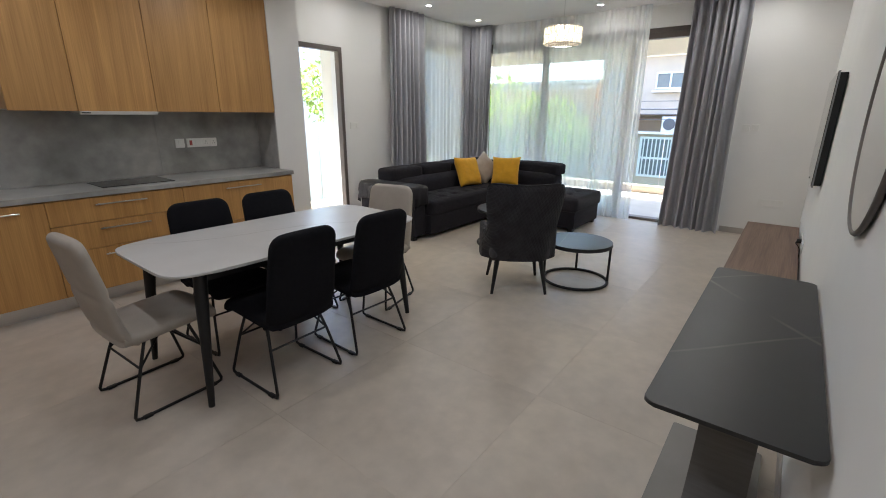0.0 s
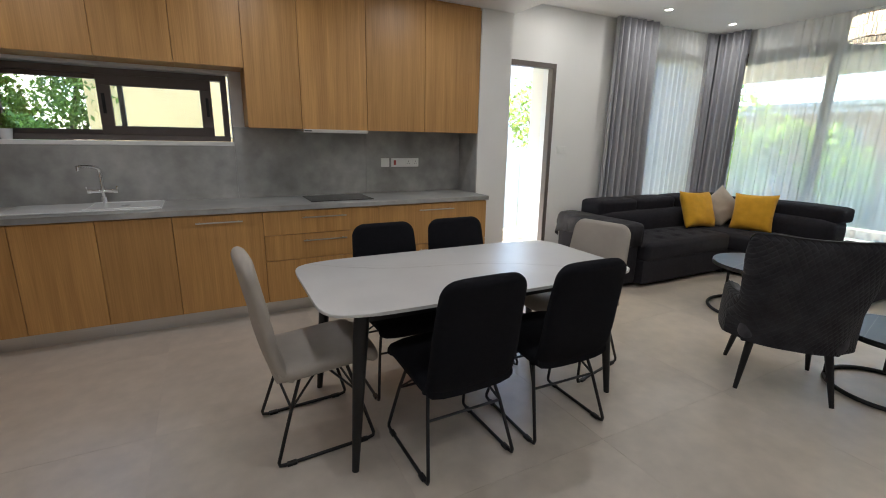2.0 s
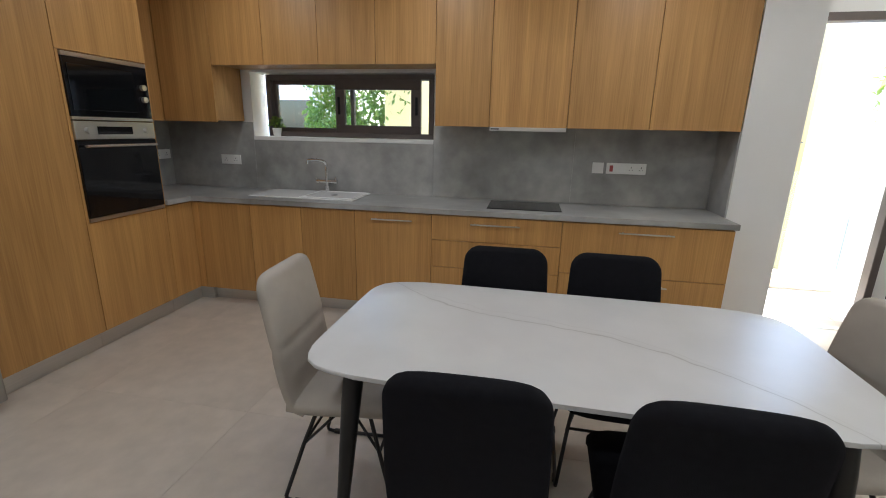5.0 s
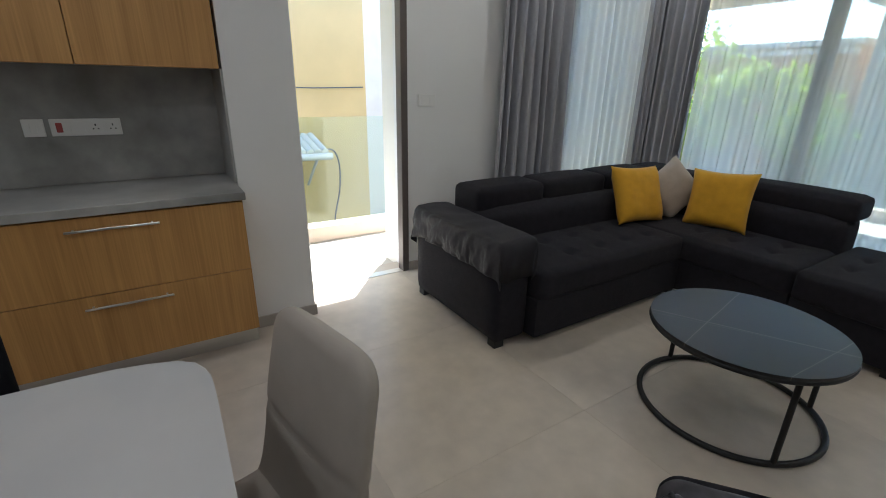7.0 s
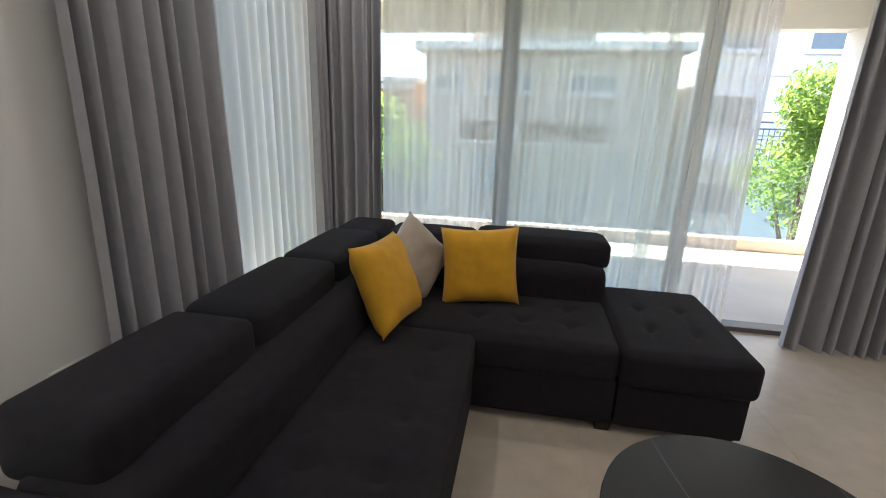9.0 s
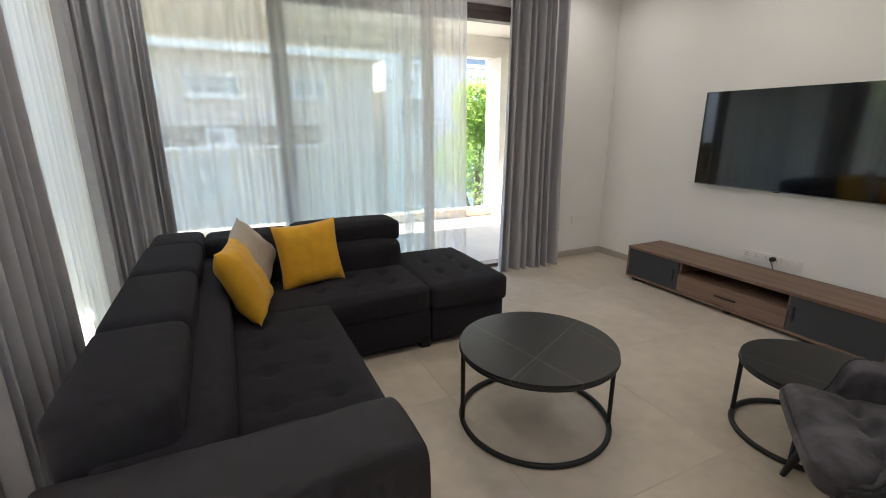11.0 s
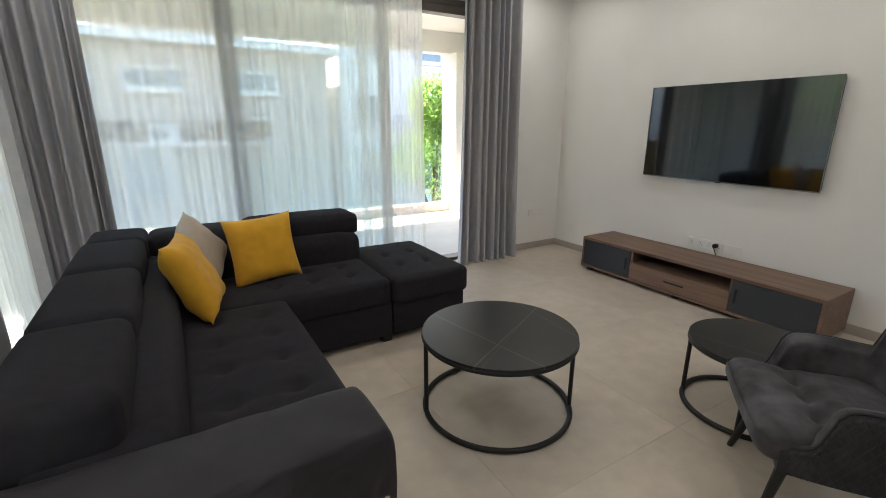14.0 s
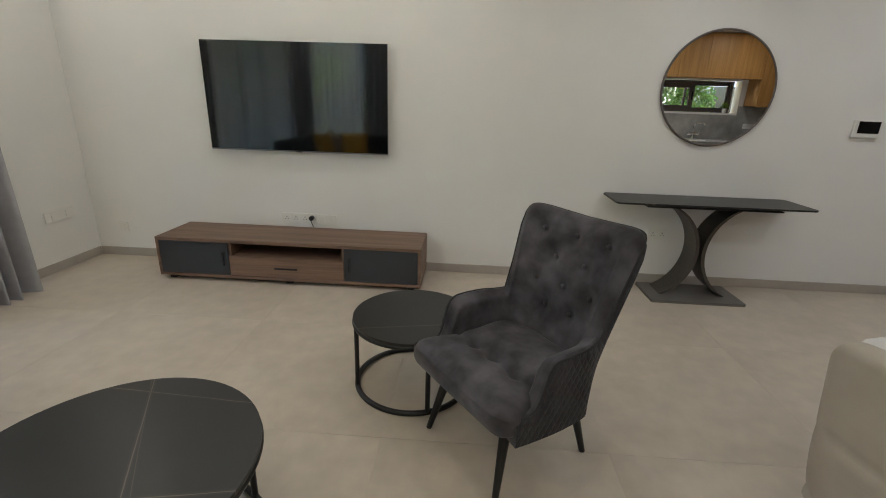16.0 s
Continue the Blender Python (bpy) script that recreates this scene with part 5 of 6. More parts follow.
pl = thing("tv_plug", "black mains plug with cable in the socket", "plug", on_east(5.255, 0.435))
part("body", cyl(bmesh.new(), 0, 0, 0, 0.035, 0.02), M_BLACKMETAL, pl, m=pose(0, -0.013, 0, 90, 0, 0))
bm = bmesh.new()
tube(bm, spline([(0, -0.04, 0), (0, -0.05, -0.02), (0.0, -0.02, -0.06), (0.01, -0.008, -0.12), (0.012, -0.008, -0.3)], 12), 0.004, 6)
part("cable", bm, M_BLACKMETAL, pl)

ic = thing("intercom", "white wall intercom with a dark screen", "intercom", on_east(0.94, 1.33))
part("case", boxes((-0.10, 0.10, -0.022, 0, -0.065, 0.06), bevel=0.004), M_WHITE, ic)
part("screen", boxes((-0.075, 0.08, -0.0245, -0.022, -0.035, 0.052)), M_BLACKGLASS, ic)


# ---- curtains ----
def drape(name, material, label, line, z0, z1, folds, depth, group, seed, sway=0.02, cols=14, wob=0.5, flare=0.0):
    """Hanging cloth along a line of (x, y) points: folds of uneven width, gathered at the top and freer below."""
    rnd = random.Random(seed)
    p = [Vector((*q, 0)) for q in line]
    seg = [(p[i + 1] - p[i]).length for i in range(len(p) - 1)]
    total = sum(seg)
    n = folds * cols
    marks = [0.0]
    for _ in range(folds):
        marks.append(marks[-1] + rnd.uniform(1 - wob, 1 + wob))
    marks = [q / marks[-1] for q in marks]
    amp = [rnd.uniform(0.35, 1.2) for _ in range(folds)]
    lean = [rnd.uniform(-1, 1) for _ in range(folds)]
    rows = 14
    bm = bmesh.new()
    grid = []
    for r in range(rows + 1):
        f = r / rows
        z = z1 + (z0 - z1) * f
        row = []
        for i in range(n + 1):
            k = min(i // cols, folds - 1)
            u = (i - k * cols) / cols
            s = (marks[k] + (marks[k + 1] - marks[k]) * u)
            s = min(1.0, max(0.0, s))
            at, j = s * total, 0
            while j < len(seg) - 1 and at > seg[j]:
                at -= seg[j]
                j += 1
            d = (p[j + 1] - p[j]).normalized()
            nr = Vector((-d.y, d.x, 0))
            c = p[j] + d * at
            ridge = math.sin(math.pi * u) ** 2
            ridge = ridge * ridge * (3 - 2 * ridge) * 0.35 + ridge * 0.65
            a = depth * (0.8 + 0.3 * f) * (-0.9 + (0.9 + amp[k]) * ridge)
            a += depth * 0.30 * lean[k] * math.sin(2 * math.pi * u) * (0.3 + 0.7 * f)
            sh = sway * f * lean[k] * math.sin(math.pi * u) + flare * f * f * (s - 0.5)
            a += (0.010 * f + 0.004) * noise.noise(Vector((s * 9, f * 2.5, seed)))
            row.append(bm.verts.new(c + nr * a + d * sh + Vector((0, 0, z + 0.006 * f * noise.noise(Vector((s * 7, 0.5, seed)))))))
        grid.append(row)
    for r in range(rows):
        for i in range(n):
            bm.faces.new((grid[r][i], grid[r][i + 1], grid[r + 1][i + 1], grid[r + 1][i]))
    bmesh.ops.recalc_face_normals(bm, faces=bm.faces)
    ob = part(name, bm, material, None, "", smooth=180)
    return tagged(ob, label, "curtain", group)


DG, SG = "grey drapes", "voile curtains"
GREY = "floor-length grey drape hanging in deep folds"
drape("curtain", M_CURTAIN, GREY + " beside the side window", [(-4.675, 5.15), (-4.635, 5.79)], 0.02, CEIL - 0.004, 7, 0.062, DG, 21, flare=0.10)
drape("curtain", M_CURTAIN, GREY + " in the room corner", [(-4.66, 6.86), (-4.66, 7.06), (-4.58, 7.10), (-4.22, 7.10)], 0.02, CEIL - 0.004, 8, 0.062, DG, 5)
drape("curtain", M_CURTAIN, GREY + " beside the open terrace door", [(-1.25, 7.12), (-0.60, 7.08)], 0.003, CEIL - 0.004, 7, 0.072, DG, 8, flare=0.08)
drape("voile_curtain", M_SHEER, "sheer white voile curtain over the side window", [(-4.69, 5.72), (-4.69, 6.88)], 0.02, CEIL - 0.004, 11, 0.022, SG, 11, wob=0.35)
drape("voile_curtain", M_SHEER, "sheer white voile curtain over the terrace doors", [(-4.24, 7.17), (-2.25, 7.17)], 0.02, CEIL - 0.004, 18, 0.024, SG, 13, wob=0.35)
drape("voile_curtain", M_SHEER, "sheer white voile curtain gathered beside the open door", [(-2.34, 7.135), (-2.0, 7.12), (-1.74, 7.07)], 0.012, CEIL - 0.004, 9, 0.026, SG, 17, flare=0.06)

# ---- lamps ----
lamp = thing("pendant_lamp", "round crystal drum pendant lamp, lit", "pendant lamp", pose(-2.24, 5.43, 2.363))
M_BULB = glow("lamp_glow", (1.0, 0.88, 0.66), 5.0)
M_CRYSTAL = sheer_cloth("crystal", (0.70, 0.66, 0.58), 0.45)
part("canopy", cyl(bmesh.new(), 0, 0, CEIL - 2.363 - 0.03, CEIL - 2.363 - 0.001, 0.06), M_CHROME, lamp)
bm = bmesh.new()
tube(bm, [(0, 0, 0.088), (0, 0, CEIL - 2.363 - 0.03)], 0.004, 6)
part("rod", bm, M_CHROME, lamp)
for z in (0.090, -0.088):
    bm = bmesh.new()
    tube(bm, [(x, y, z) for x, y in disc_outline(0.196, 40)], 0.007, 6, closed=True)
    part("ring", bm, M_CHROME, lamp, smooth=60)
part("ceiling_plate", cyl(bmesh.new(), 0, 0, 0.082, 0.090, 0.19), M_CHROME, lamp)
for tier, (z0, z1, rr, nn) in enumerate(((-0.084, 0.0, 0.203, 46), (0.006, 0.084, 0.203, 46))):
    for k in range(nn):
        a = 2 * math.pi * (k + 0.5 * tier) / nn
        bm = boxes((-0.010, 0.010, -0.006, 0.006, z0, z1), bevel=0.0035, seg=1)
        part("crystal", bm, M_CRYSTAL, lamp, m=pose(rr * math.cos(a), rr * math.sin(a), 0, 0, 0, math.degrees(a) + 90))
for k in range(6):
    a = 2 * math.pi * k / 6
    bm = bmesh.new()
    bmesh.ops.create_uvsphere(bm, u_segments=12, v_segments=8, radius=0.013, matrix=Matrix.Translation((0.115 * math.cos(a), 0.115 * math.sin(a), 0.01)) @ Matrix.Diagonal((1, 1, 1.6, 1)))
    part("bulb", bm, M_BULB, lamp, smooth=60)
    bm = bmesh.new()
    tube(bm, [(0.115 * math.cos(a), 0.115 * math.sin(a), 0.04), (0.115 * math.cos(a), 0.115 * math.sin(a), 0.096)], 0.010, 8)
    part("bulb_holder", bm, M_CHROME, lamp)

# Lit lenses: three over the living room are seen, every other one is added.
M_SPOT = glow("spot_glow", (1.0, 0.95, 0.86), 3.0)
for spots, zc in ((SEEN_AND_FILL_SPOTS, CEIL), (KITCHEN_FILL_SPOTS, KCEIL)):
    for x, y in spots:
        sl = thing("downlight", "small round recessed ceiling downlight, lit, in a grid mostly added as fill", "downlight", pose(x, y, zc), "ceiling downlights")
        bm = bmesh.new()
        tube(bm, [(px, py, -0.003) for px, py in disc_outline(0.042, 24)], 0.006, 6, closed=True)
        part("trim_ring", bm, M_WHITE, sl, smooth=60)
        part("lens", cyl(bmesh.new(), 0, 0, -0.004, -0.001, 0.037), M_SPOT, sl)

# potted plant on the sill
pot = thing("potted_plant", "small green plant in a white pot on the sill", "plant", pose(XW - 0.05, -0.62, KW[2] + 0.0125))
part("pot", cyl(bmesh.new(), 0, 0, 0, 0.075, 0.032, 20, 0.042), M_CERAMIC, pot, smooth=40)
rnd = random.Random(4)
bm = bmesh.new()
for k in range(170):
    a, e, r = rnd.uniform(0, 6.28), rnd.uniform(0.1, 1.5), rnd.uniform(0.03, 0.085)
    c = Vector((math.cos(a) * math.cos(e) * r, math.sin(a) * math.cos(e) * r, 0.075 + math.sin(e) * r * 1.2))
    m = Matrix.Translation(c) @ Euler((rnd.uniform(-1, 1), rnd.uniform(-1, 1), a)).to_matrix().to_4x4()
    q = [m @ Vector(p) for p in ((-0.016, 0, 0), (0, -0.008, 0.002), (0.018, 0, 0), (0, 0.008, 0.002))]
    bm.faces.new([bm.verts.new(p) for p in q])
part("foliage", bm, M_LEAF, pot)


# ---- outside ----
GROUND = -3.3
structure("ground", boxes((-400, 400, -400, 400, GROUND - 0.5, GROUND)), M_ASPHALT, "grey asphalt street and yards below the flat", "ground")
structure("terrace_floor", boxes((-7.0, 4.0, YN + T, 10.3, -0.30, -0.03), (-6.15, XW - T, -3.0, YN + T, -0.30, -0.03)), M_BALCTILE, "pale tiled terrace and side balcony floor", "floor")
structure("terrace_ceiling", boxes((-7.0, 4.0, YN + T + 0.001, 10.3, 2.95, 3.15), (-7.0, 4.0, 10.05, 10.3, 2.62, 2.949)), M_RENDER, "white rendered balcony slab with edge beam above the terrace", "ceiling")
structure("terrace_pier", boxes((0.42, 0.9, 9.85, 10.3, -0.03, 2.618), (0.62, 0.9, YN + T, 9.85, -0.03, 2.949)), M_RENDER, "white rendered pier and side wall of the terrace", "wall")
structure("door_pier", boxes((-5.20, XW - T - 0.001, BD[1] + 0.0, BD[1] + 0.35, -0.03, 2.6)), M_RENDER, "cream rendered wall edge beside the balcony door", "wall")
# Unseen slab; its west overhang is sized to cut the door's sun patch short.
structure("unseen_sun_slab", boxes((-5.84, 1.0, -3.0, YN + T, 3.03, 3.3)), M_RENDER, "unseen white rendered slab above the flat, overhang trims the sun", "ceiling")


def railing(name, label, axis, c, a0, a1, posts):
    t = thing(name, label, "railing")
    f = (lambda p0, p1, q0, q1, z0, z1: (p0, p1, q0, q1, z0, z1)) if axis == "x" else (lambda p0, p1, q0, q1, z0, z1: (q0, q1, p0, p1, z0, z1))
    part("kerb", boxes(f(a0, a1, c - 0.09, c + 0.09, -0.03, 0.12), bevel=0.006), M_PINK, t)
    step = (a1 - a0) / posts
    for k in range(posts):
        p = part("glass_panel", boxes(f(a0 + k * step + 0.01, a0 + (k + 1) * step - 0.01, c - 0.006, c + 0.006, 0.12, 1.16)), M_RAILGLASS, t)
        p.visible_shadow = False
    return t


railing("glass_railing", "frameless glass terrace railing on a rendered kerb", "x", 10.15, -6.9, 0.42, 6)
railing("glass_railing", "frameless glass balcony railing on a rendered kerb", "y", -6.0, -2.9, 10.0, 10)


def house(name, label, x0, x1, y0, y1, z1, wall_mat, faces, roof=None):
    """A building with storeys of real window openings on the given faces: (side, list of (a, z, w, h))."""
    h = thing(name, label, "building")
    part("wall", boxes((x0, x1, y0, y1, GROUND, z1)), wall_mat, h)
    part("roof", boxes((x0 - 0.25, x1 + 0.25, y0 - 0.25, y1 + 0.25, z1, z1 + 0.25)), roof or M_RENDER, h)
    for side, wins in faces:
        for a, z, w, hh in wins:
            if side == "south":
                g, fr = (a - w / 2, a + w / 2, y0 - 0.02, y0 - 0.002, z, z + hh), ("x", y0 - 0.03)
            else:
                g, fr = (x1 + 0.002, x1 + 0.02, a - w / 2, a + w / 2, z, z + hh), ("y", x1 + 0.03)
            wn_ = part("window", frame_rect(bmesh.new(), fr[0], fr[1], 0.06, a - w / 2, a + w / 2, z, z + hh, 0.07), M_WHITE, h)
            part("pane", boxes(g), M_BLACKGLASS, wn_)
    return h


house("neighbour_house", "yellow rendered neighbouring house across the side yard", -16.0, -8.4, -0.75, 5.55, 6.0, M_YELLOWWALL, [])
cable = thing("wall_cable", "thin dark cable slung along the yellow wall", "cable")
part("wire", tube(bmesh.new(), spline([(-8.38, 0.0, 1.45), (-8.37, 2.0, 1.40), (-8.37, 3.8, 1.43), (-8.37, 4.6, 1.40), (-8.38, 5.5, 1.42)], 24), 0.009, 6), M_GREYMETAL, cable)
house("white_house", "white rendered house beyond the side yard", -24.0, -16.5, 6.0, 20.0, 5.0, M_RENDER, [])
house("white_house", "white house with a low roof beyond the tree", -22.0, -15.0, -16.0, -4.0, 4.5, M_RENDER, [("east", [(-6.0, 1.2, 1.5, 1.2), (-9.5, 1.2, 1.5, 1.2)])])
aw = thing("awning", "faded red awning over the neighbouring yard", "awning")
part("cloth", boxes((-13.6, -11.0, -6.5, -2.9, 0.55, 0.62)), M_RED, aw)
for x, y in ((-13.5, -6.4), (-13.5, -3.0), (-11.1, -6.4), (-11.1, -3.0)):
    part("post", boxes((x - 0.04, x + 0.04, y - 0.04, y + 0.04, GROUND, 0.55)), M_GREYMETAL, aw)

# lean-to porch roof and white door on the neighbour's wall
lt = thing("porch_roof", "small pale corrugated lean-to roof on the yellow house wall", "porch roof", pose(-8.398, 3.95, 0.58))
bm = bmesh.new()
for k in range(15):
    y = -0.70 + 0.10 * k
    tube(bm, [(0.0, y, 0.16), (0.66, y, 0.0)], 0.052, 8)
part("corrugated_sheet", bm, M_RENDER, lt, smooth=60)
part("gutter", tube(bmesh.new(), [(0.70, -0.78, -0.045), (0.70, 0.78, -0.045)], 0.045, 8), M_WHITE, lt, "white gutter", smooth=50)
for y in (-0.66, 0.62):
    part("bracket", tube(bmesh.new(), [(0.0, y, -0.55), (0.60, y, -0.05)], 0.022, 6), M_WHITE, lt)
dw = thing("porch_door", "white panelled door under the lean-to roof", "door", pose(-8.398, 3.80, -1.55))
part("frame", frame_rect(bmesh.new(), "y", 0.04, 0.08, -0.50, 0.50, 0.0, 2.02, 0.08), M_WHITE, dw)
part("panel", boxes((0.004, 0.04, -0.42, 0.42, 0.08, 1.02), (0.004, 0.04, -0.42, 0.42, 1.06, 1.94), bevel=0.01), M_RENDER, dw)
hc = thing("hanging_cable", "thin grey cable hanging beside the lean-to roof", "cable")
part("wire", tube(bmesh.new(), spline([(-7.74, 4.62, 0.62), (-8.0, 4.86, 0.56), (-8.2, 5.0, 0.30), (-8.32, 5.02, -0.10), (-8.36, 4.94, -0.50), (-8.36, 4.90, -0.95)], 26), 0.012, 6), M_GREYMETAL, hc, smooth=60)


def facade(name, label, x0, x1, y0, z1, wall_mat, storeys, bays, balconies):
    """A street building: window openings set back in the wall, sills, slabs with railings, a flat roof with a parapet."""
    h = thing(name, label, "building")
    part("wall", boxes((x0, x1, y0, y0 + 9, GROUND, z1)), wall_mat, h)
    part("roof", boxes((x0 - 0.2, x1 + 0.2, y0 - 0.2, y0 + 9.2, z1, z1 + 0.18)), M_RENDER, h)
    step = (x1 - x0) / bays
    for z in storeys:
        part("band", boxes((x0 - 0.05, x1 + 0.05, y0 - 0.08, y0 - 0.001, z + 1.75, z + 1.95)), M_RENDER, h)
        for k in range(bays):
            a = x0 + step * (k + 0.5)
            w = part("window", frame_rect(bmesh.new(), "x", y0 - 0.03, 0.08, a - step * 0.28, a + step * 0.28, z, z + 1.15, 0.06), M_WHITE, h)
            part("pane", boxes((a - step * 0.28 + 0.06, a + step * 0.28 - 0.06, y0 - 0.02, y0 - 0.002, z + 0.06, z + 1.09)), M_DIMGLASS, w)
            part("sill", boxes((a - step * 0.31, a + step * 0.31, y0 - 0.16, y0 - 0.001, z - 0.10, z - 0.02)), M_RENDER, w)
    for bx0, bx1, z in balconies:
        b = part("balcony", boxes((bx0, bx1, y0 - 1.1, y0 - 0.001, z - 0.2, z)), M_RENDER, h)
        bm = bmesh.new()
        for zz in (0.35, 0.65, 0.98):
            tube(bm, [(bx0, y0 - 1.05, z + zz), (bx1, y0 - 1.05, z + zz)], 0.03 if zz > 0.9 else 0.018, 6)
        part("rails", bm, M_GREYMETAL, b)
        bm = bmesh.new()
        n = int((bx1 - bx0) / 0.16)
        for q in range(n + 1):
            x = bx0 + (bx1 - bx0) * q / n
            box(bm, x - 0.010, x + 0.010, y0 - 1.06, y0 - 1.04, z, z + 0.98)
        part("balusters", bm, M_GREYMETAL, b)
    return h


street = thing("apartment_building", "sand coloured apartment building across the street with a long loggia", "building")
SB = 20.0
part("wall", boxes((-6.8, 1.4, SB, SB + 9, GROUND, 0.90), (-6.8, 1.4, SB, SB + 9, 1.58, 3.80), (-6.8, -5.55, SB, SB + 9, 0.90, 1.58), (-0.6, 1.4, SB, SB + 9, 0.90, 1.58), (-5.55, -0.6, SB + 1.3, SB + 9, 0.90, 1.58)), M_PINK, street)
part("roof", boxes((-7.1, 1.7, SB - 0.45, SB + 9.2, 3.80, 4.05)), M_RENDER, street)
part("upper_storey", boxes((-5.3, -1.2, SB + 0.5, SB + 9, 4.05, 6.3)), M_PINK, street)
part("upper_roof", boxes((-5.6, -0.9, SB + 0.1, SB + 9.2, 6.3, 6.55)), M_RENDER, street)
for wx0, wx1 in ((-4.7, -3.4), (-2.8, -1.7)):
    w = part("window", frame_rect(bmesh.new(), "x", SB + 0.47, 0.08, wx0, wx1, 4.55, 5.65, 0.06), M_WHITE, street)
    part("pane", boxes((wx0 + 0.06, wx1 - 0.06, SB + 0.48, SB + 0.498, 4.61, 5.59)), M_DIMGLASS, w)
part("ledge", boxes((-5.7, -0.45, SB - 0.18, SB - 0.001, 0.80, 0.90)), M_RENDER, street)
for wx0, wx1 in ((-4.72, -3.12), (-1.95, -0.35), (-6.55, -5.45)):
    w = part("window", frame_rect(bmesh.new(), "x", SB - 0.03, 0.08, wx0, wx1, 2.50, 3.12, 0.06), M_WHITE, street)
    for mx in (wx0 + 0.50, wx1 - 0.42):
        part("mullion", boxes((mx, mx + 0.06, SB - 0.06, SB - 0.021, 2.56, 3.06)), M_WHITE, w)
    part("pane", boxes((wx0 + 0.06, wx1 - 0.06, SB - 0.02, SB - 0.002, 2.56, 3.06)), M_DIMGLASS, w)
    part("sill", boxes((wx0 - 0.08, wx1 + 0.08, SB - 0.16, SB - 0.001, 2.38, 2.47)), M_RENDER, w)
ac_unit = thing("air_conditioner", "white outdoor air conditioner in the loggia across the street", "air conditioner", pose(-3.87, SB + 0.02, 0.90))
part("case", boxes((-0.42, 0.42, -0.15, 0.17, 0.0, 0.58), bevel=0.02), M_WHITE, ac_unit)
part("fan_grille", cyl(bmesh.new(), 0, 0, 0, 0.02, 0.22, 24), M_GREYMETAL, ac_unit, m=pose(-0.14, -0.15, 0.29, 90, 0, 0))
for wz, wr, sag in ((2.02, 0.014, 0.10), (1.74, 0.030, 0.16), (1.56, 0.022, 0.12), (1.37, 0.014, 0.08)):
    oc = thing("overhead_cable", "dark overhead cable slung along the street", "cable", None, "overhead street cables")
    part("wire", tube(bmesh.new(), [(-30 + 2.5 * k, 18.6, wz + sag * ((k - 10.4) / 10) ** 2) for k in range(21)], wr, 6), M_GREYMETAL, oc)
gd = thing("grille_door", "white barred door across the street", "door", pose(-4.40, 19.96, -0.9))
part("frame", frame_rect(bmesh.new(), "x", 0, 0.07, -0.62, 0.62, 0.0, 1.6, 0.09), M_WHITE, gd)
part("pane", boxes((-0.53, 0.53, 0.01, 0.03, 0.09, 1.51)), M_DIMGLASS, gd)
for k in range(7):
    x = -0.45 + 0.15 * k
    part("bar", boxes((x - 0.02, x + 0.02, -0.025, 0.005, 0.09, 1.51)), M_WHITE, gd)
part("rail", boxes((-0.53, 0.53, -0.03, 0.008, 0.72, 0.80)), M_WHITE, gd)
facade("orange_house", "orange rendered house across the street", -17.0, -7.6, 21.5, 2.9, M_ORANGE, [-1.8, 0.9], 4, [])
facade("white_apartment_building", "white apartment building with railed balconies along the street", 2.2, 12.5, 21.0, 6.2, M_RENDER, [-1.4, 1.5, 4.0], 4, [(3.0, 8.0, 0.6)])


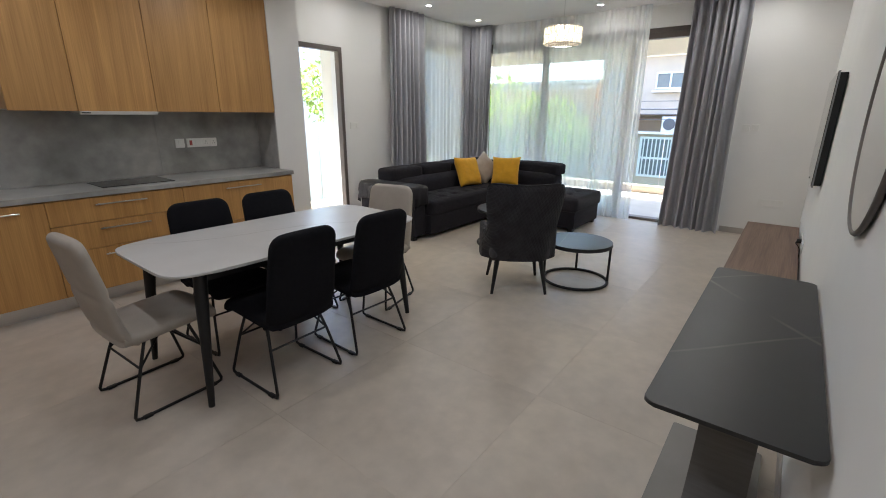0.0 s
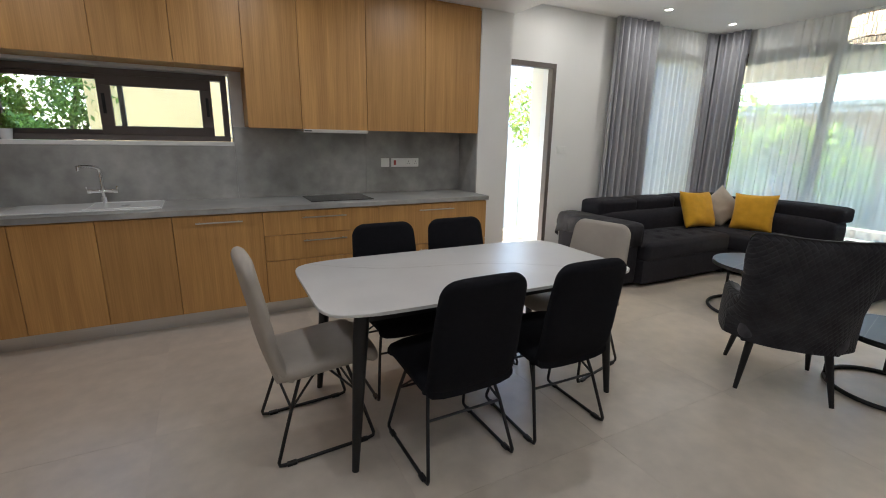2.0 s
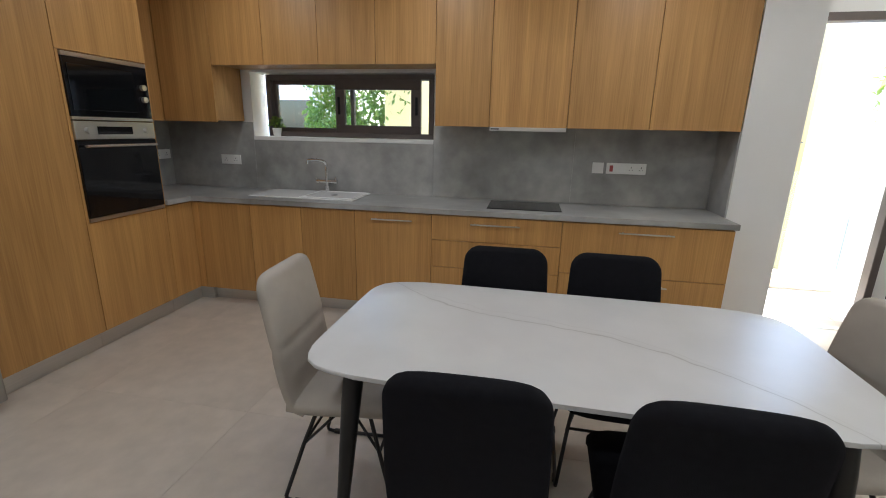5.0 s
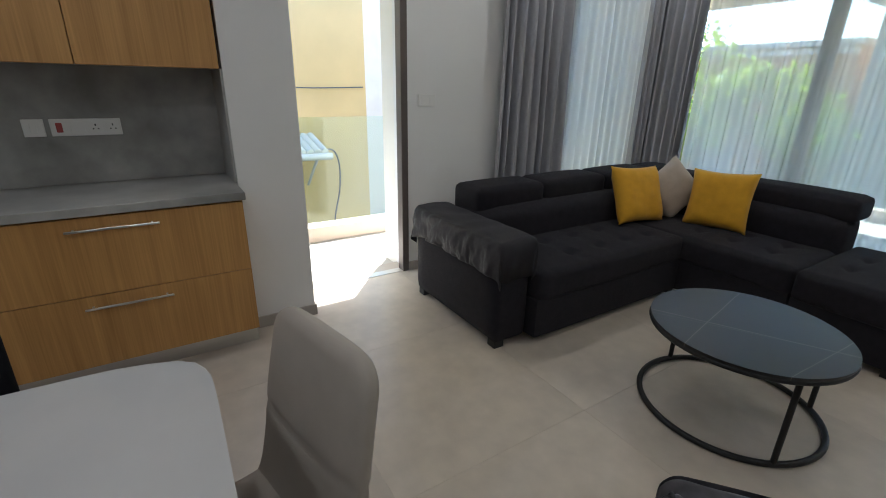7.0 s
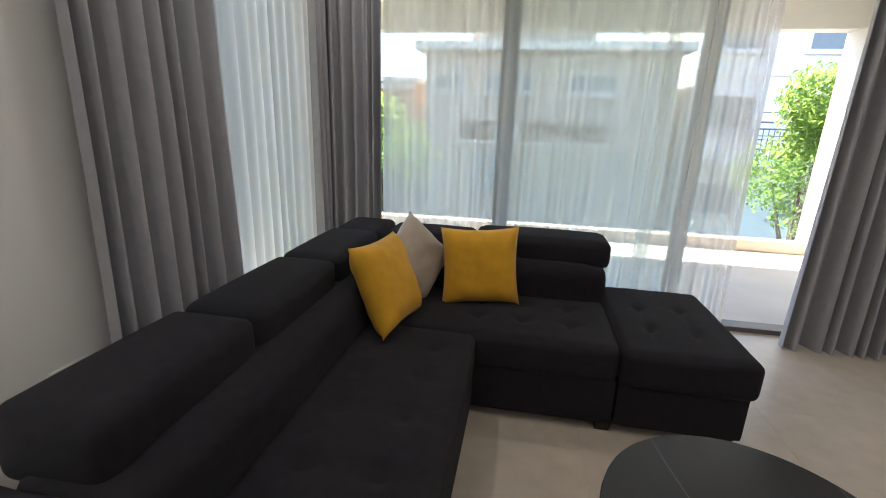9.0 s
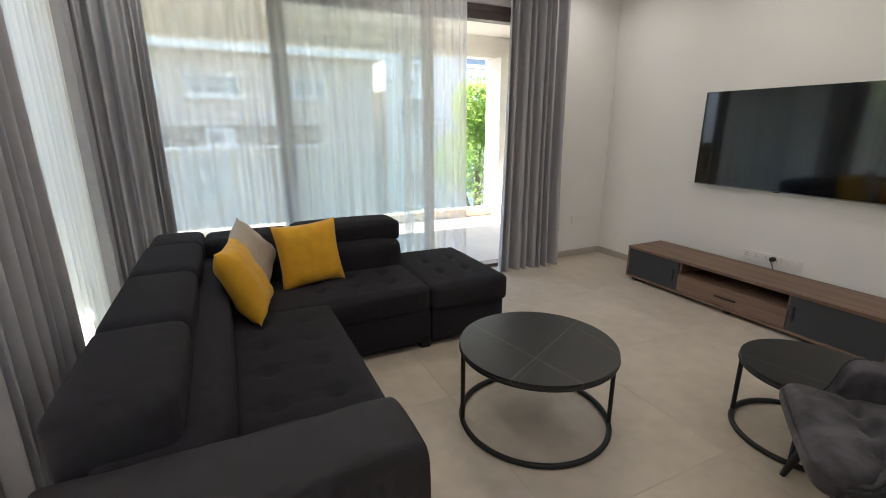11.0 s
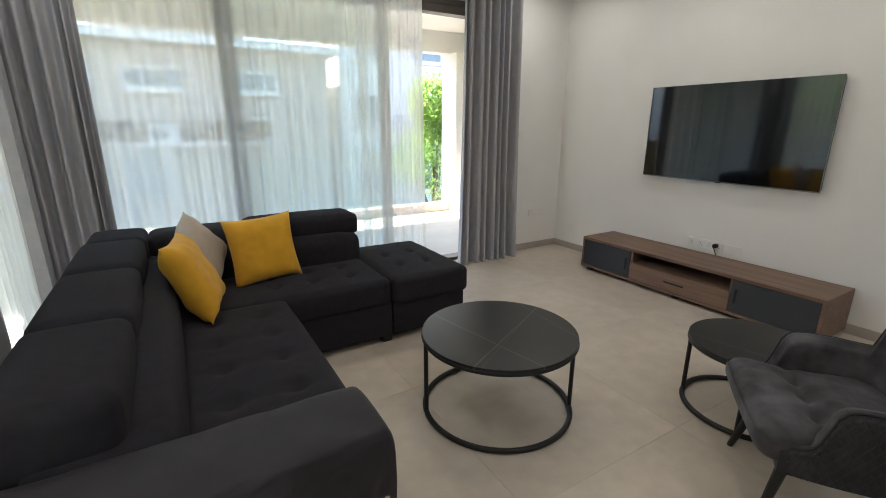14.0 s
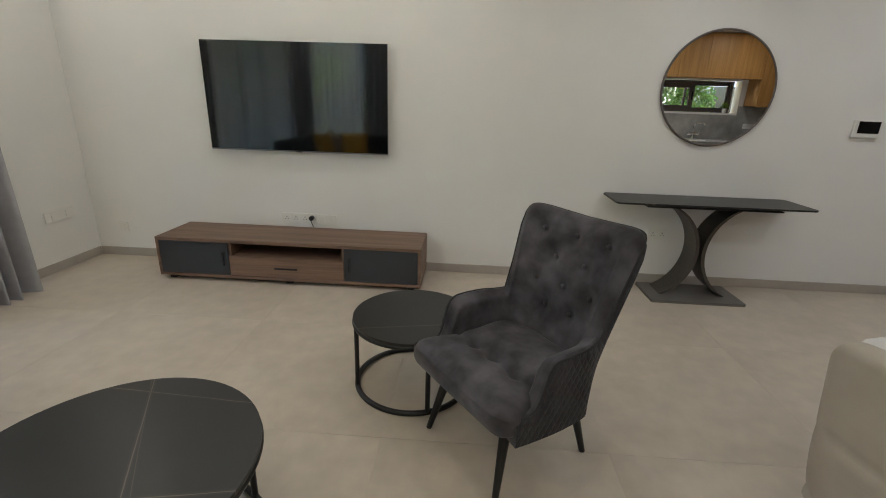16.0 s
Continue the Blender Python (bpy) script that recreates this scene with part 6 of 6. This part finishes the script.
def tree(label, x, y, z0, height, crown, seed, leaves=2600, leaf=0.11, low=0.5):
    t = thing("tree", label, "tree", pose(x, y, z0), "trees outside")
    rnd = random.Random(seed)
    bm = bmesh.new()
    tube(bm, [(0, 0, 0), (0.05, 0.02, height * 0.3), (0.0, 0.08, height * 0.6)], [0.16, 0.12, 0.07], 10)
    lumps = []
    for k in range(9):
        a = rnd.uniform(0, 6.28)
        e = Vector((math.cos(a) * crown * rnd.uniform(0.3, 0.75), math.sin(a) * crown * rnd.uniform(0.3, 0.75), height * rnd.uniform(low, 0.95)))
        tube(bm, [(0.02, 0.03, height * 0.35), (e.x * 0.5, e.y * 0.5, e.z * 0.75), tuple(e)], [0.06, 0.04, 0.012], 6)
        lumps.append((e, crown * rnd.uniform(0.32, 0.55)))
    part("trunk", bm, M_BARK, t)
    verts, faces = [], []
    for k in range(leaves):
        e, r = lumps[rnd.randrange(len(lumps))]
        d = Vector((rnd.gauss(0, 1), rnd.gauss(0, 1), rnd.gauss(0, 1))).normalized() * r * rnd.uniform(0.55, 1.08)
        m = Matrix.Translation(e + d) @ Euler((rnd.uniform(-1.2, 1.2), rnd.uniform(-1.2, 1.2), rnd.uniform(0, 6.28))).to_matrix().to_4x4()
        s = leaf * rnd.uniform(0.6, 1.3)
        i = len(verts)
        verts += [tuple(m @ Vector(p)) for p in ((-s, 0, 0), (0, -s * 0.45, s * 0.12), (s, 0, 0), (0, s * 0.45, s * 0.12))]
        faces.append((i, i + 1, i + 2, i + 3))
    me = bpy.data.meshes.new("crown")
    me.from_pydata(verts, [], faces)
    me.materials.append(M_LEAF)
    c = new("crown", me)
    c.parent = t
    return t


tree("leafy green citrus tree outside the kitchen window", -9.3, -1.5, GROUND, 6.4, 1.25, 2, 26000, 0.052, 0.50)
tree("leafy green tree beyond the terrace railing", 2.3, 13.8, GROUND, 5.7, 1.7, 6, 9000, 0.06)
tree("leafy green tree across the street", -7.2, 16.0, GROUND, 5.6, 1.7, 9, 2400, 0.13)
tree("leafy green tree across the street", -10.5, 17.0, GROUND, 6.0, 1.8, 12, 2600, 0.13)
tree("leafy green tree beyond the side yard", -9.8, 9.0, GROUND, 5.9, 1.6, 15, 2200, 0.09, 0.84)


# ---- floor tiles ----
TX, TY, TX0, TY0, GAP = 0.998, 0.993, -3.805, 4.25, 0.0010
tile_meshes = {}
for i in range(-2, 6):
    for j in range(-8, 5):
        x0, x1 = max(XW, TX0 + i * TX) , min(XE, TX0 + (i + 1) * TX)
        y0, y1 = max(YS, TY0 + j * TY), min(YN, TY0 + (j + 1) * TY)
        if x1 - x0 < 0.02 or y1 - y0 < 0.02:
            continue
        key = (round(x1 - x0, 3), round(y1 - y0, 3))
        if key not in tile_meshes:
            me = bpy.data.meshes.new("tile")
            bm = boxes((GAP / 2, key[0] - GAP / 2, GAP / 2, key[1] - GAP / 2, -0.010, 0.0), bevel=0.0004, seg=1)
            bm.to_mesh(me)
            bm.free()
            me.materials.append(M_TILE)
            tile_meshes[key] = me
        t = new("tile", tile_meshes[key])
        t.location = (x0, y0, 0)
        t.parent = floor
